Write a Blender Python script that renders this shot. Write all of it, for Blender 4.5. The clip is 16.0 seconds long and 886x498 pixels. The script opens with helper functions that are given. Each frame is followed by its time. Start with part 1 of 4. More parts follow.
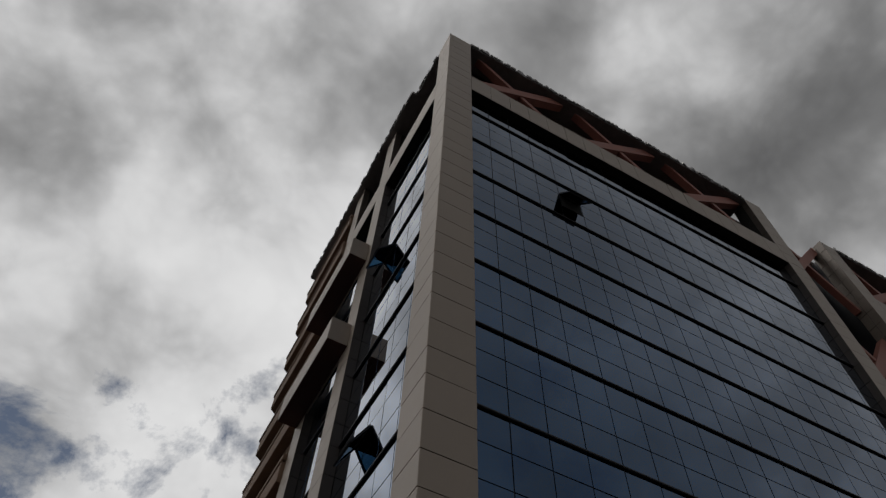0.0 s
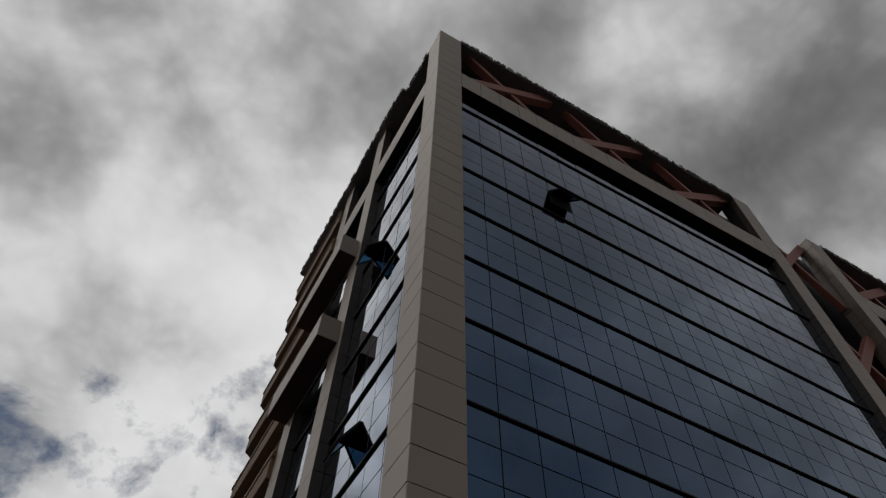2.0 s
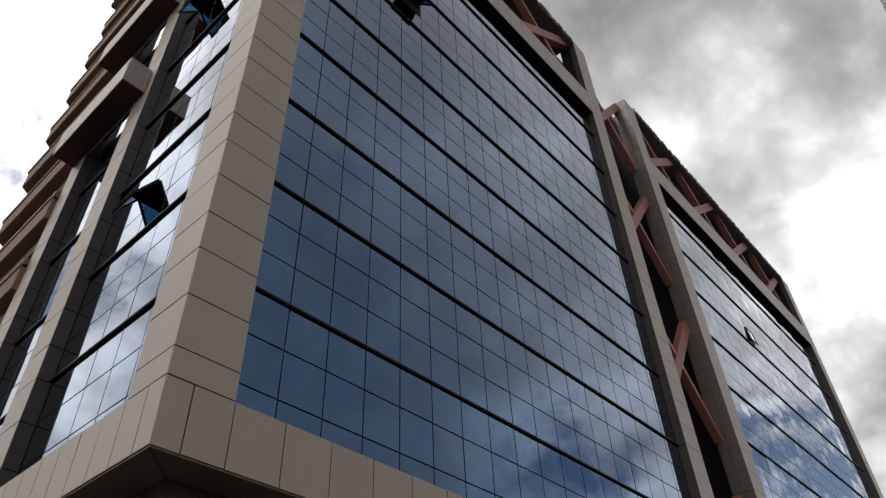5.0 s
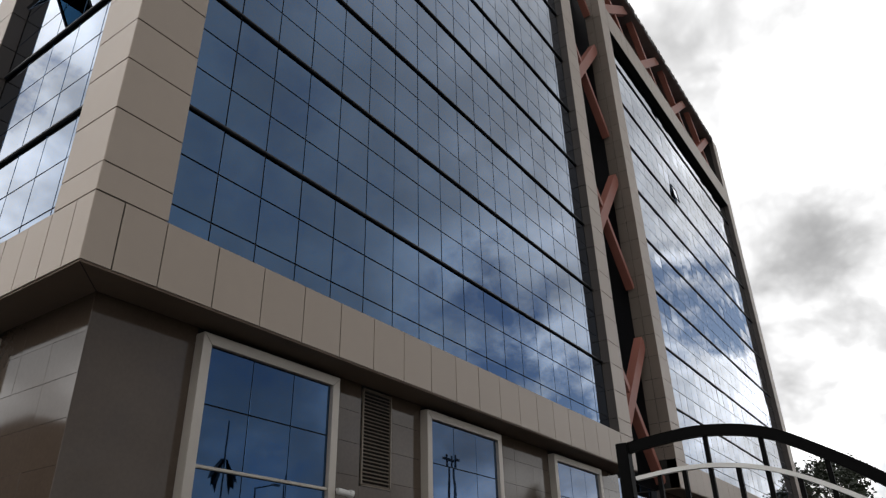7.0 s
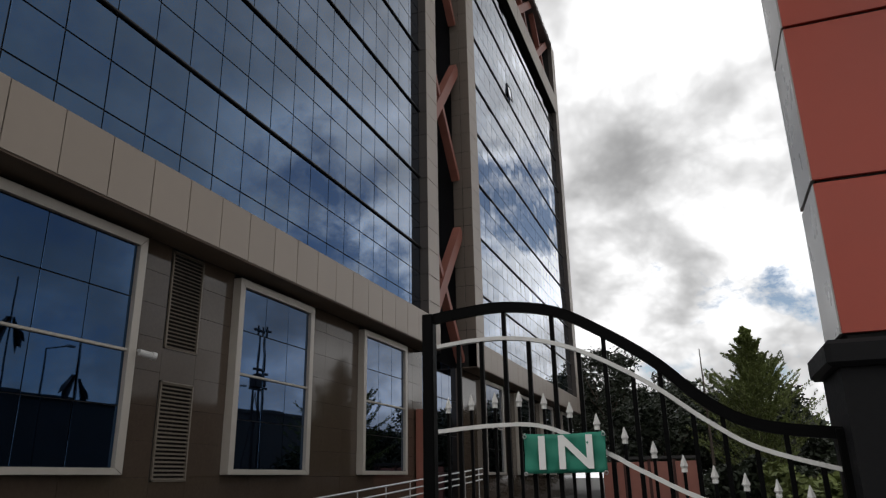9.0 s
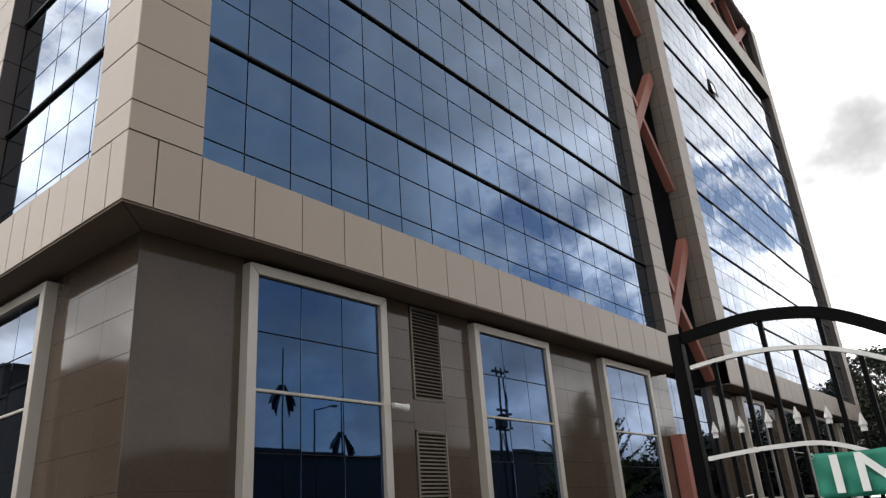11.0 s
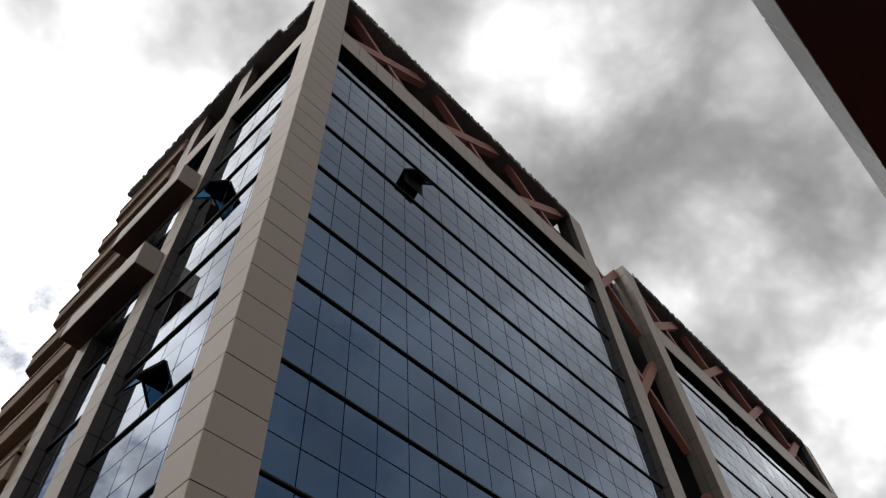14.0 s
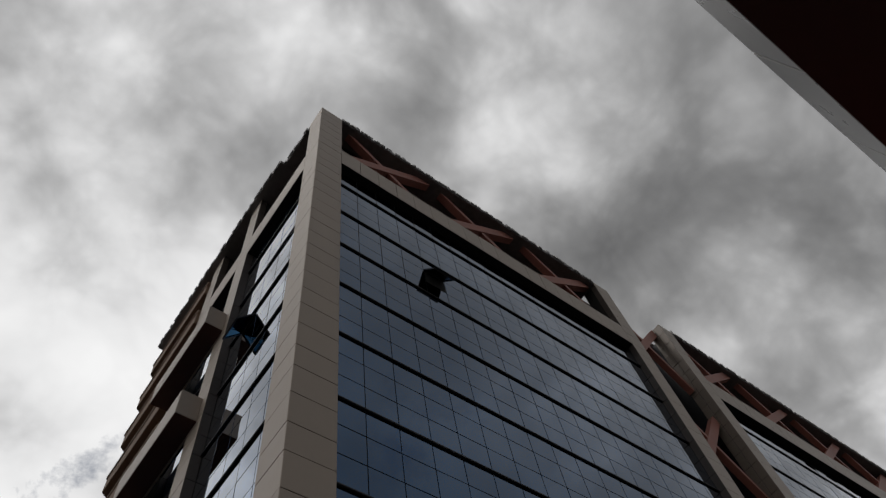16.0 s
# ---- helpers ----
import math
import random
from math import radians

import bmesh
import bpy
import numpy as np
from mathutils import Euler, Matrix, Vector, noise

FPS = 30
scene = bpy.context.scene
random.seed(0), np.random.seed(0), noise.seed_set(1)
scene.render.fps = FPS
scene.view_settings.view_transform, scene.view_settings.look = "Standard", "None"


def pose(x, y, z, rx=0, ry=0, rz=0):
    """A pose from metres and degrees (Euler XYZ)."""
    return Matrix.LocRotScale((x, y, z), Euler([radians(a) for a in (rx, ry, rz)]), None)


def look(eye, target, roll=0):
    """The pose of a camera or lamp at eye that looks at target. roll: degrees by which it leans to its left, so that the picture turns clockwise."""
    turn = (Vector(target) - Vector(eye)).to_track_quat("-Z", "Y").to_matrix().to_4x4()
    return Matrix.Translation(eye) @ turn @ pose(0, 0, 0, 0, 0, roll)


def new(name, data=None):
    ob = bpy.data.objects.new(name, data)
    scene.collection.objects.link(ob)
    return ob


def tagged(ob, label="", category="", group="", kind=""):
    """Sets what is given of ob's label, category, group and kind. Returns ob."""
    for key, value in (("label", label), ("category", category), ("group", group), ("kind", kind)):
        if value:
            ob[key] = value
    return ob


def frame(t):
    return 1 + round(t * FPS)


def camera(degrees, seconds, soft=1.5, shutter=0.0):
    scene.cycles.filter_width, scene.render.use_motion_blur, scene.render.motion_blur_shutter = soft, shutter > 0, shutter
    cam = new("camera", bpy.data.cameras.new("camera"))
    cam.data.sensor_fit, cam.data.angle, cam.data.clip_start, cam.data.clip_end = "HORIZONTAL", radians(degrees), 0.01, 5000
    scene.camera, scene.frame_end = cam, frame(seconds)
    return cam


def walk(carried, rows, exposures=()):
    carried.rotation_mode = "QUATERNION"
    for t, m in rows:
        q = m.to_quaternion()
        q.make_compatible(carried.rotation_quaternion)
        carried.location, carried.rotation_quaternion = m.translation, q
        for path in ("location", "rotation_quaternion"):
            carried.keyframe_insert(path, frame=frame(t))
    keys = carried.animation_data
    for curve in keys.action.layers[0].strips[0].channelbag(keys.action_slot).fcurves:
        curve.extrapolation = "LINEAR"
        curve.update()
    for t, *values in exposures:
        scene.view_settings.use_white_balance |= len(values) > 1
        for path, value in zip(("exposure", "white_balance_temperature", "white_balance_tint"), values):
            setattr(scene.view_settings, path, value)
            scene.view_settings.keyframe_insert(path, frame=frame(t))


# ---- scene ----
cam = camera(64.00, 16.0, soft=1.3)
walk(cam, [
    (0.0, pose(-5.178, -11.189, 1.712, 148.11, -1.63, -28.75)),
    (0.5, pose(-5.191, -11.192, 1.711, 148.07, -1.32, -29.10)),
    (1.0, pose(-5.195, -11.201, 1.701, 148.61, -1.19, -29.15)),
    (1.5, pose(-5.196, -11.211, 1.681, 148.15, -1.17, -29.45)),
    (2.0, pose(-5.202, -11.221, 1.652, 147.85, -0.97, -29.26)),
    (2.5, pose(-5.200, -11.236, 1.612, 146.70, -1.26, -30.20)),
    (3.0, pose(-5.199, -11.250, 1.578, 144.98, -0.99, -33.26)),
    (3.5, pose(-5.199, -11.264, 1.543, 143.16, -0.61, -40.47)),
    (4.0, pose(-5.208, -11.276, 1.532, 139.34, -0.74, -46.59)),
    (4.5, pose(-5.218, -11.279, 1.530, 134.12, 1.35, -47.91)),
    (4.7, pose(-5.226, -11.282, 1.541, 132.92, 1.93, -47.59)),
    (6.8, pose(-5.355, -11.294, 1.627, 119.11, 1.02, -53.91)),
    (7.0, pose(-5.374, -11.275, 1.619, 117.81, 1.22, -54.95)),
    (7.2, pose(-5.379, -11.296, 1.593, 116.42, 1.33, -56.32)),
    (7.5, pose(-5.325, -11.295, 1.574, 113.90, 1.10, -60.27)),
    (8.0, pose(-5.311, -11.313, 1.544, 109.67, 0.59, -67.90)),
    (8.2, pose(-5.294, -11.311, 1.529, 108.55, 0.77, -71.39)),
    (10.3, pose(-5.335, -11.186, 1.535, 109.65, 3.61, -58.95)),
    (10.5, pose(-5.336, -11.210, 1.538, 110.75, 4.04, -55.88)),
    (11.0, pose(-5.301, -11.178, 1.555, 111.52, 4.01, -50.42)),
    (11.5, pose(-5.303, -11.159, 1.577, 120.91, 3.44, -49.12)),
    (12.0, pose(-5.308, -11.152, 1.575, 129.29, 3.30, -49.27)),
    (12.5, pose(-5.307, -11.149, 1.586, 134.30, 2.97, -49.01)),
    (13.0, pose(-5.314, -11.183, 1.581, 137.58, 2.85, -48.65)),
    (13.5, pose(-5.315, -11.213, 1.601, 140.92, 3.63, -47.40)),
    (14.0, pose(-5.333, -11.232, 1.597, 145.06, 3.07, -46.51)),
    (14.5, pose(-5.325, -11.262, 1.564, 150.33, 2.30, -45.08)),
    (15.0, pose(-5.346, -11.279, 1.581, 153.97, 2.27, -44.57)),
    (15.5, pose(-5.352, -11.265, 1.578, 153.85, 3.84, -40.66)),
    (16.0, pose(-5.366, -11.105, 1.632, 153.75, 7.04, -36.22)),
], exposures=((0.0,-2.15),(2.0,-2.15),(3.0,-2.15),(4.0,-1.6),(4.7,-1.0),(6.8,-0.5),(7.5,-0.62),(8.2,-0.9),(10.3,-0.35),(11.1,0.1),(11.6,0.25),(12.5,-0.42),(13.5,-0.88),(14.5,-1.3),(15.3,-1.75),(16.0,-1.85)))

# ---------- world: broken overcast with blue gaps ----------
world = bpy.data.worlds.new("sky")
scene.world = world
world.use_nodes = True
wn, wl = world.node_tree.nodes, world.node_tree.links
wn.clear()


def wnode(kind, **values):
    n = wn.new(kind)
    for key, value in values.items():
        n.inputs[key].default_value = value
    return n


def wmath(op, a, b=None, clamp=False):
    n = wn.new("ShaderNodeMath")
    n.operation, n.use_clamp = op, clamp
    for i, s in enumerate((a, b)):
        if s is None:
            continue
        if isinstance(s, (int, float)):
            n.inputs[i].default_value = s
        else:
            wl.new(s, n.inputs[i])
    return n.outputs[0]


coord = wn.new("ShaderNodeTexCoord").outputs["Generated"]
sep = wn.new("ShaderNodeSeparateXYZ")
wl.new(coord, sep.inputs[0])
# clouds on a flattened dome: they draw out and crowd together towards the horizon
depth = wmath("ADD", wmath("ABSOLUTE", sep.outputs["Z"]), 0.6)
flat = wn.new("ShaderNodeCombineXYZ")
wl.new(wmath("DIVIDE", sep.outputs["X"], depth), flat.inputs[0])
wl.new(wmath("DIVIDE", sep.outputs["Y"], depth), flat.inputs[1])
wl.new(wmath("MULTIPLY", sep.outputs["Z"], 0.15), flat.inputs[2])
# the edges curl: two sizes of swirl push the pattern about
swirl = flat.outputs[0]
for size, push in ((4.5, 0.06), (9.0, 0.02)):
    curl = wnode("ShaderNodeTexNoise", Scale=size, Detail=2.0)
    wl.new(flat.outputs[0], curl.inputs["Vector"])
    offs = wn.new("ShaderNodeVectorMath")
    offs.operation = "MULTIPLY_ADD"
    offs.inputs[1].default_value = (push, push, push)
    wl.new(curl.outputs["Color"], offs.inputs[0])
    wl.new(swirl, offs.inputs[2])
    swirl = offs.outputs[0]
dome = swirl


def cloud_noise(scale, detail, rough, offset, warp=0.0):
    mapping = wn.new("ShaderNodeMapping")
    mapping.inputs["Location"].default_value = offset
    wl.new(dome, mapping.inputs["Vector"])
    n = wnode("ShaderNodeTexNoise", Scale=scale, Detail=detail, Roughness=rough, Distortion=warp)
    wl.new(mapping.outputs[0], n.inputs["Vector"])
    return n.outputs["Fac"]


def cloud_heaps(scale, offset):
    """Rounded heaps of cloud: 0 on the crown of a heap, about 1 in the creases."""
    mapping = wn.new("ShaderNodeMapping")
    mapping.inputs["Location"].default_value = offset
    wl.new(dome, mapping.inputs["Vector"])
    n = wn.new("ShaderNodeTexVoronoi")
    n.feature, n.normalize = "SMOOTH_F1", True
    for key, value in (("Scale", scale), ("Detail", 3.0), ("Roughness", 0.5), ("Lacunarity", 2.3), ("Smoothness", 0.6)):
        n.inputs[key].default_value = value
    wl.new(mapping.outputs[0], n.inputs["Vector"])
    return n.outputs["Distance"]


def bank(direction, size):
    """A soft cloud bank or gap round a direction: 1 in the middle, 0 outside."""
    n = wn.new("ShaderNodeVectorMath")
    n.operation = "DOT_PRODUCT"
    norm = wn.new("ShaderNodeVectorMath")
    norm.operation = "NORMALIZE"
    wl.new(coord, norm.inputs[0])
    wl.new(norm.outputs[0], n.inputs[0])
    n.inputs[1].default_value = Vector(direction).normalized()
    ramp = wn.new("ShaderNodeMapRange")
    ramp.interpolation_type = "SMOOTHSTEP"
    ramp.inputs["From Min"].default_value = math.cos(radians(size))
    ramp.inputs["From Max"].default_value = 1.0
    wl.new(n.outputs["Value"], ramp.inputs["Value"])
    return ramp.outputs[0]


big = cloud_noise(3.2, 3.0, 0.5, (3.1, 1.7, 0.0))
fine = cloud_noise(6.8, 9.0, 0.53, (0.4, 5.2, 2.0))
heaps = cloud_heaps(7.0, (1.3, 0.2, 2.6))
thick = wmath("ADD", wmath("MULTIPLY", big, 0.60), wmath("MULTIPLY", fine, 0.72))
thick = wmath("ADD", thick, wmath("MULTIPLY", heaps, 1.1))
thick = wmath("SUBTRACT", thick, 0.50)
# an even, hazier layer low over the street behind the camera
haze = wmath("MULTIPLY", bank((0.28, -0.80, 0.53), 55), 0.72)
thick = wmath("ADD", wmath("MULTIPLY", thick, wmath("SUBTRACT", 1.0, haze)), wmath("MULTIPLY", haze, 0.545))
for way, size, gain in (((0.57, 0.05, 0.82), 20, 0.04), ((0.66, 0.08, 0.74), 15, 0.13), ((-0.03, 0.39, 0.92), 16, 0.07),
                        ((0.883, 0.055, 0.466), 10, 0.06), ((-0.30, 0.55, 0.78), 8, 0.10), ((0.43, -0.38, 0.82), 17, 0.04),
                        ((0.36, 0.09, 0.93), 9, -0.05), ((-0.12, 0.64, 0.73), 30, -0.22), ((-0.62, 0.45, 0.64), 30, -0.03), ((0.27, -0.34, 0.90), 14, 0.11), ((0.50, -0.55, 0.66), 18, -0.04), ((0.66, -0.43, 0.62), 12, 0.05), ((0.81, 0.04, 0.58), 12, -0.12),
                        ((0.1, -0.85, 0.5), 75, 0.13), ((0.42, -0.74, 0.52), 26, 0.13), ((0.92, -0.22, 0.30), 20, -0.09), ((0.95, -0.02, 0.30), 14, 0.02)):
    thick = wmath("ADD", thick, wmath("MULTIPLY", bank(way, size), gain))
shade = wn.new("ShaderNodeValToRGB")
shade.color_ramp.interpolation = "B_SPLINE"
shade.color_ramp.elements[0].position, shade.color_ramp.elements[0].color = 0.06, (0.82, 0.82, 0.82, 1)
shade.color_ramp.elements[1].position, shade.color_ramp.elements[1].color = 0.92, (0.085, 0.085, 0.087, 1)
for place, level in ((0.24, 0.70), (0.37, 0.50), (0.50, 0.33), (0.66, 0.195)):
    shade.color_ramp.elements.new(place).color = (level, level, level * 1.005, 1)
wl.new(thick, shade.inputs["Fac"])

# blue gaps, more of them low in the sky behind the camera
gap = cloud_noise(7.5, 9.0, 0.62, (7.3, 2.2, 0.5), 0.1)
for way, size, gain in (((0.905, -0.22, 0.375), 8, 0.22), ((-0.10, 0.80, 0.59), 9, 0.10), ((0.07, 0.80, 0.60), 7, 0.12),
                        ((0.42, -0.76, 0.46), 40, 0.12), ((-0.29, 0.78, 0.555), 9, 0.08), ((0.875, -0.046, 0.481), 4, 0.12),
                        ((0.57, 0.05, 0.82), 40, -0.2), ((0.84, -0.42, 0.34), 13, 0.17), ((0.97, -0.03, 0.2), 9, 0.13), ((-0.25, 0.5, 0.83), 22, -0.15), ((-0.13, 0.83, 0.54), 8, 0.10)):
    gap = wmath("ADD", gap, wmath("MULTIPLY", bank(way, size), gain))
gap = wmath("ADD", wmath("MULTIPLY", gap, wmath("SUBTRACT", 1.0, haze)), wmath("MULTIPLY", haze, 0.64))
gap_fac = wn.new("ShaderNodeMapRange")
gap_fac.inputs["From Min"].default_value, gap_fac.inputs["From Max"].default_value = 0.63, 0.75
gap_fac.inputs["To Max"].default_value = 0.9
wl.new(gap, gap_fac.inputs["Value"])

sky = wn.new("ShaderNodeTexSky")
sky.sky_type, sky.sun_disc = "NISHITA", False
sky.sun_elevation, sky.sun_rotation = radians(55), radians(-70)
blue = wn.new("ShaderNodeBackground")
blue.inputs["Strength"].default_value = 0.165
wl.new(sky.outputs[0], blue.inputs["Color"])
cloud = wn.new("ShaderNodeBackground")
cloud.inputs["Strength"].default_value = 4.0
wl.new(shade.outputs["Color"], cloud.inputs["Color"])
mix = wn.new("ShaderNodeMixShader")
wl.new(gap_fac.outputs[0], mix.inputs[0])
wl.new(cloud.outputs[0], mix.inputs[1])
wl.new(blue.outputs[0], mix.inputs[2])
out = wn.new("ShaderNodeOutputWorld")
wl.new(mix.outputs[0], out.inputs["Surface"])

sun = new("sun", bpy.data.lights.new("sun", "SUN"))
sun.data.energy, sun.data.angle, sun.data.color = 1.0, radians(18), (1.0, 0.96, 0.9)
sun.matrix_world = look((-40, 14, 60), (0, 0, 0))


# ---------- materials ----------
def material(name, colour, rough=0.5, metal=0.0, vary=0.15, grain=6.0, bump=0.0, stain=0.0, spec=0.5, coat=0.0, per_object=0.0, streak=0.0):
    m = bpy.data.materials.new(name)
    m.use_nodes = True
    n, l = m.node_tree.nodes, m.node_tree.links
    b = n["Principled BSDF"]
    b.inputs["Roughness"].default_value, b.inputs["Metallic"].default_value = rough, metal
    b.inputs["Specular IOR Level"].default_value, b.inputs["Coat Weight"].default_value = spec, coat
    tc = n.new("ShaderNodeTexCoord")
    geo = n.new("ShaderNodeNewGeometry")
    fine_n, large_n = n.new("ShaderNodeTexNoise"), n.new("ShaderNodeTexNoise")
    fine_n.inputs["Scale"].default_value, fine_n.inputs["Detail"].default_value = grain, 5
    large_n.inputs["Scale"].default_value, large_n.inputs["Detail"].default_value = 0.45, 3
    l.new(geo.outputs["Position"], fine_n.inputs["Vector"])
    scale = n.new("ShaderNodeMapping")
    scale.inputs["Scale"].default_value = (1, 1, 0.25) if streak else (1, 1, 1)
    l.new(geo.outputs["Position"], scale.inputs["Vector"])
    l.new(scale.outputs[0], large_n.inputs["Vector"])
    add = n.new("ShaderNodeMath")
    add.operation = "MULTIPLY_ADD"
    add.inputs[1].default_value = 0.4
    l.new(fine_n.outputs["Fac"], add.inputs[0])
    part2 = n.new("ShaderNodeMath")
    part2.operation = "MULTIPLY"
    part2.inputs[1].default_value = 0.6
    l.new(large_n.outputs["Fac"], part2.inputs[0])
    l.new(part2.outputs[0], add.inputs[2])
    fac = add.outputs[0]
    if per_object:
        info = n.new("ShaderNodeObjectInfo")
        pm = n.new("ShaderNodeMath")
        pm.operation = "MULTIPLY_ADD"
        pm.inputs[1].default_value = per_object
        l.new(info.outputs["Random"], pm.inputs[0])
        l.new(fac, pm.inputs[2])
        fac = pm.outputs[0]
    ramp = n.new("ShaderNodeValToRGB")
    lo = [c * (1 - vary) for c in colour]
    hi = [min(1, c * (1 + vary)) for c in colour]
    ramp.color_ramp.elements[0].position, ramp.color_ramp.elements[0].color = 0.3, (*lo, 1)
    ramp.color_ramp.elements[1].position, ramp.color_ramp.elements[1].color = 0.7 + per_object, (*hi, 1)
    l.new(fac, ramp.inputs["Fac"])
    l.new(ramp.outputs["Color"], b.inputs["Base Color"])
    rr = n.new("ShaderNodeMapRange")
    rr.inputs["To Min"].default_value, rr.inputs["To Max"].default_value = max(0.01, rough * 0.8), min(1, rough * 1.25)
    l.new(fine_n.outputs["Fac"], rr.inputs["Value"])
    l.new(rr.outputs[0], b.inputs["Roughness"])
    if bump:
        bp = n.new("ShaderNodeBump")
        bp.inputs["Strength"].default_value, bp.inputs["Distance"].default_value = bump, 0.02
        l.new(fine_n.outputs["Fac"], bp.inputs["Height"])
        l.new(bp.outputs[0], b.inputs["Normal"])
    return m


def mirror_glass(name, colour, wave=0.004, clear=1.0):
    """Blue coated reflective glazing, gently wavy."""
    m = bpy.data.materials.new(name)
    m.use_nodes = True
    n, l = m.node_tree.nodes, m.node_tree.links
    b = n["Principled BSDF"]
    b.inputs["Metallic"].default_value, b.inputs["Roughness"].default_value = 1.0, 0.015
    geo = n.new("ShaderNodeNewGeometry")
    tex = n.new("ShaderNodeTexNoise")
    tex.inputs["Scale"].default_value, tex.inputs["Detail"].default_value = 0.9, 1
    l.new(geo.outputs["Position"], tex.inputs["Vector"])
    bp = n.new("ShaderNodeBump")
    bp.inputs["Strength"].default_value, bp.inputs["Distance"].default_value = 0.35, wave
    l.new(tex.outputs["Fac"], bp.inputs["Height"])
    l.new(bp.outputs[0], b.inputs["Normal"])
    # the clear outer face over the blue coating
    b.inputs["Coat Weight"].default_value, b.inputs["Coat IOR"].default_value, b.inputs["Coat Roughness"].default_value = clear, 1.52, 0.012
    l.new(bp.outputs[0], b.inputs["Coat Normal"])
    info = n.new("ShaderNodeObjectInfo")
    isl = n.new("ShaderNodeMath")
    isl.operation = "ADD"
    l.new(info.outputs["Random"], isl.inputs[0])
    l.new(geo.outputs["Random Per Island"], isl.inputs[1])
    fr = n.new("ShaderNodeMath")
    fr.operation = "FRACT"
    l.new(isl.outputs[0], fr.inputs[0])
    ramp = n.new("ShaderNodeValToRGB")
    ramp.color_ramp.elements[0].color = (*[c * 0.93 for c in colour], 1)
    ramp.color_ramp.elements[1].color = (*[c * 1.06 for c in colour], 1)
    l.new(fr.outputs[0], ramp.inputs["Fac"])
    l.new(ramp.outputs["Color"], b.inputs["Base Color"])
    b.inputs["Specular Tint"].default_value = (1.0, 1.0, 1.0, 1)
    return m


M_CLAD = material("beige_aluminium_panel", (0.37, 0.305, 0.25), 0.42, 0.1, 0.07, 3.0, 0.02, per_object=0.25, streak=1)
M_JOINT = material("dark_joint", (0.012, 0.011, 0.01), 0.9)
# cladding colour at a fifth, carrying the shade of the reveals
M_REVEAL = material("shaded_reveal_panel", (0.072, 0.058, 0.049), 0.5, 0.1, 0.1, 3.0, 0.02, per_object=0.3, streak=1)
M_GLASS = mirror_glass("blue_reflective_glass", (0.028, 0.108, 0.245))
M_GLASS_LOW = mirror_glass("ground_floor_glass", (0.016, 0.065, 0.16), 0.003, 0.45)
M_FRAME = material("dark_aluminium", (0.03, 0.03, 0.034), 0.4, 0.6, 0.2, 9.0)
M_RED = material("terracotta_red_steel", (0.33, 0.125, 0.092), 0.5, 0.0, 0.15, 2.0, 0.03, streak=1)
M_REDPANEL = material("red_aluminium_panel", (0.34, 0.055, 0.032), 0.38, 0.1, 0.08, 2.5, 0.01, per_object=0.15)
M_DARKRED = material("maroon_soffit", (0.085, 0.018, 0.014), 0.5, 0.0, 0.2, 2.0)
M_GREY = material("grey_aluminium_panel", (0.36, 0.345, 0.33), 0.28, 0.15, 0.08, 3.0, 0.01, per_object=0.2, streak=1)
M_TILE = material("polished_brown_granite", (0.080, 0.058, 0.043), 0.07, 0.0, 0.18, 14.0, 0.0, spec=0.42, per_object=0.06)
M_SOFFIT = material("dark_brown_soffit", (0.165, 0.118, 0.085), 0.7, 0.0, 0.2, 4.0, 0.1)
# beige cladding at about half value, shade painted into the colour
M_SHADED = material("shaded_beige_panel", (0.18, 0.147, 0.12), 0.42, 0.1, 0.1, 3.0, 0.02, per_object=0.35, streak=1)
M_LOUVRE = material("brown_louvre_metal", (0.20, 0.165, 0.13), 0.45, 0.2, 0.1, 6.0)
M_BROWN = material("brown_render", (0.21, 0.135, 0.09), 0.75, 0.0, 0.2, 4.0, 0.15, streak=1)
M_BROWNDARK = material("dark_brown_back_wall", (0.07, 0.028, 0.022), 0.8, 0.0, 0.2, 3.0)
M_WINFRAME = material("light_aluminium_frame", (0.50, 0.455, 0.40), 0.38, 0.2, 0.06, 5.0)
M_STEEL = material("brushed_steel", (0.55, 0.55, 0.55), 0.3, 0.9, 0.1, 12.0)
M_BLACK = material("black_painted_iron", (0.0025, 0.0025, 0.0026), 0.5, 0.0, 0.3, 10.0, 0.05, spec=0.05)
M_WHITE = material("white_painted_iron", (0.62, 0.61, 0.59), 0.45, 0.0, 0.12, 10.0, 0.05)
M_BANNER = material("green_banner_cloth", (0.010, 0.16, 0.105), 0.7, 0.0, 0.15, 8.0, 0.1)
M_LETTER = material("white_lettering", (0.72, 0.72, 0.70), 0.6, 0.0, 0.06, 8.0)
M_ROOF = material("grey_roof_sheet", (0.22, 0.21, 0.21), 0.5, 0.3, 0.3, 4.0)
M_STONE = material("black_granite_base", (0.010, 0.010, 0.011), 0.55, 0.0, 0.3, 20.0, spec=0.12)
M_GROUND = material("dark_asphalt", (0.055, 0.053, 0.05), 0.85, 0.0, 0.2, 3.0, 0.2)
M_LEAF = material("dark_broad_leaves", (0.018, 0.026, 0.011), 0.6, 0.0, 0.45, 2.0)
M_CONIFER = material("yellow_green_conifer_leaves", (0.135, 0.165, 0.045), 0.6, 0.0, 0.45, 2.5)
M_BARK = material("brown_bark", (0.08, 0.06, 0.045), 0.9, 0.0, 0.3, 8.0, 0.4)
M_FAR = material("weathered_plaster", (0.045, 0.042, 0.04), 0.9, 0.0, 0.2, 0.8)
M_LENS = material("frosted_lamp_lens", (0.10, 0.09, 0.07), 0.25, 0.0, 0.1, 6.0)

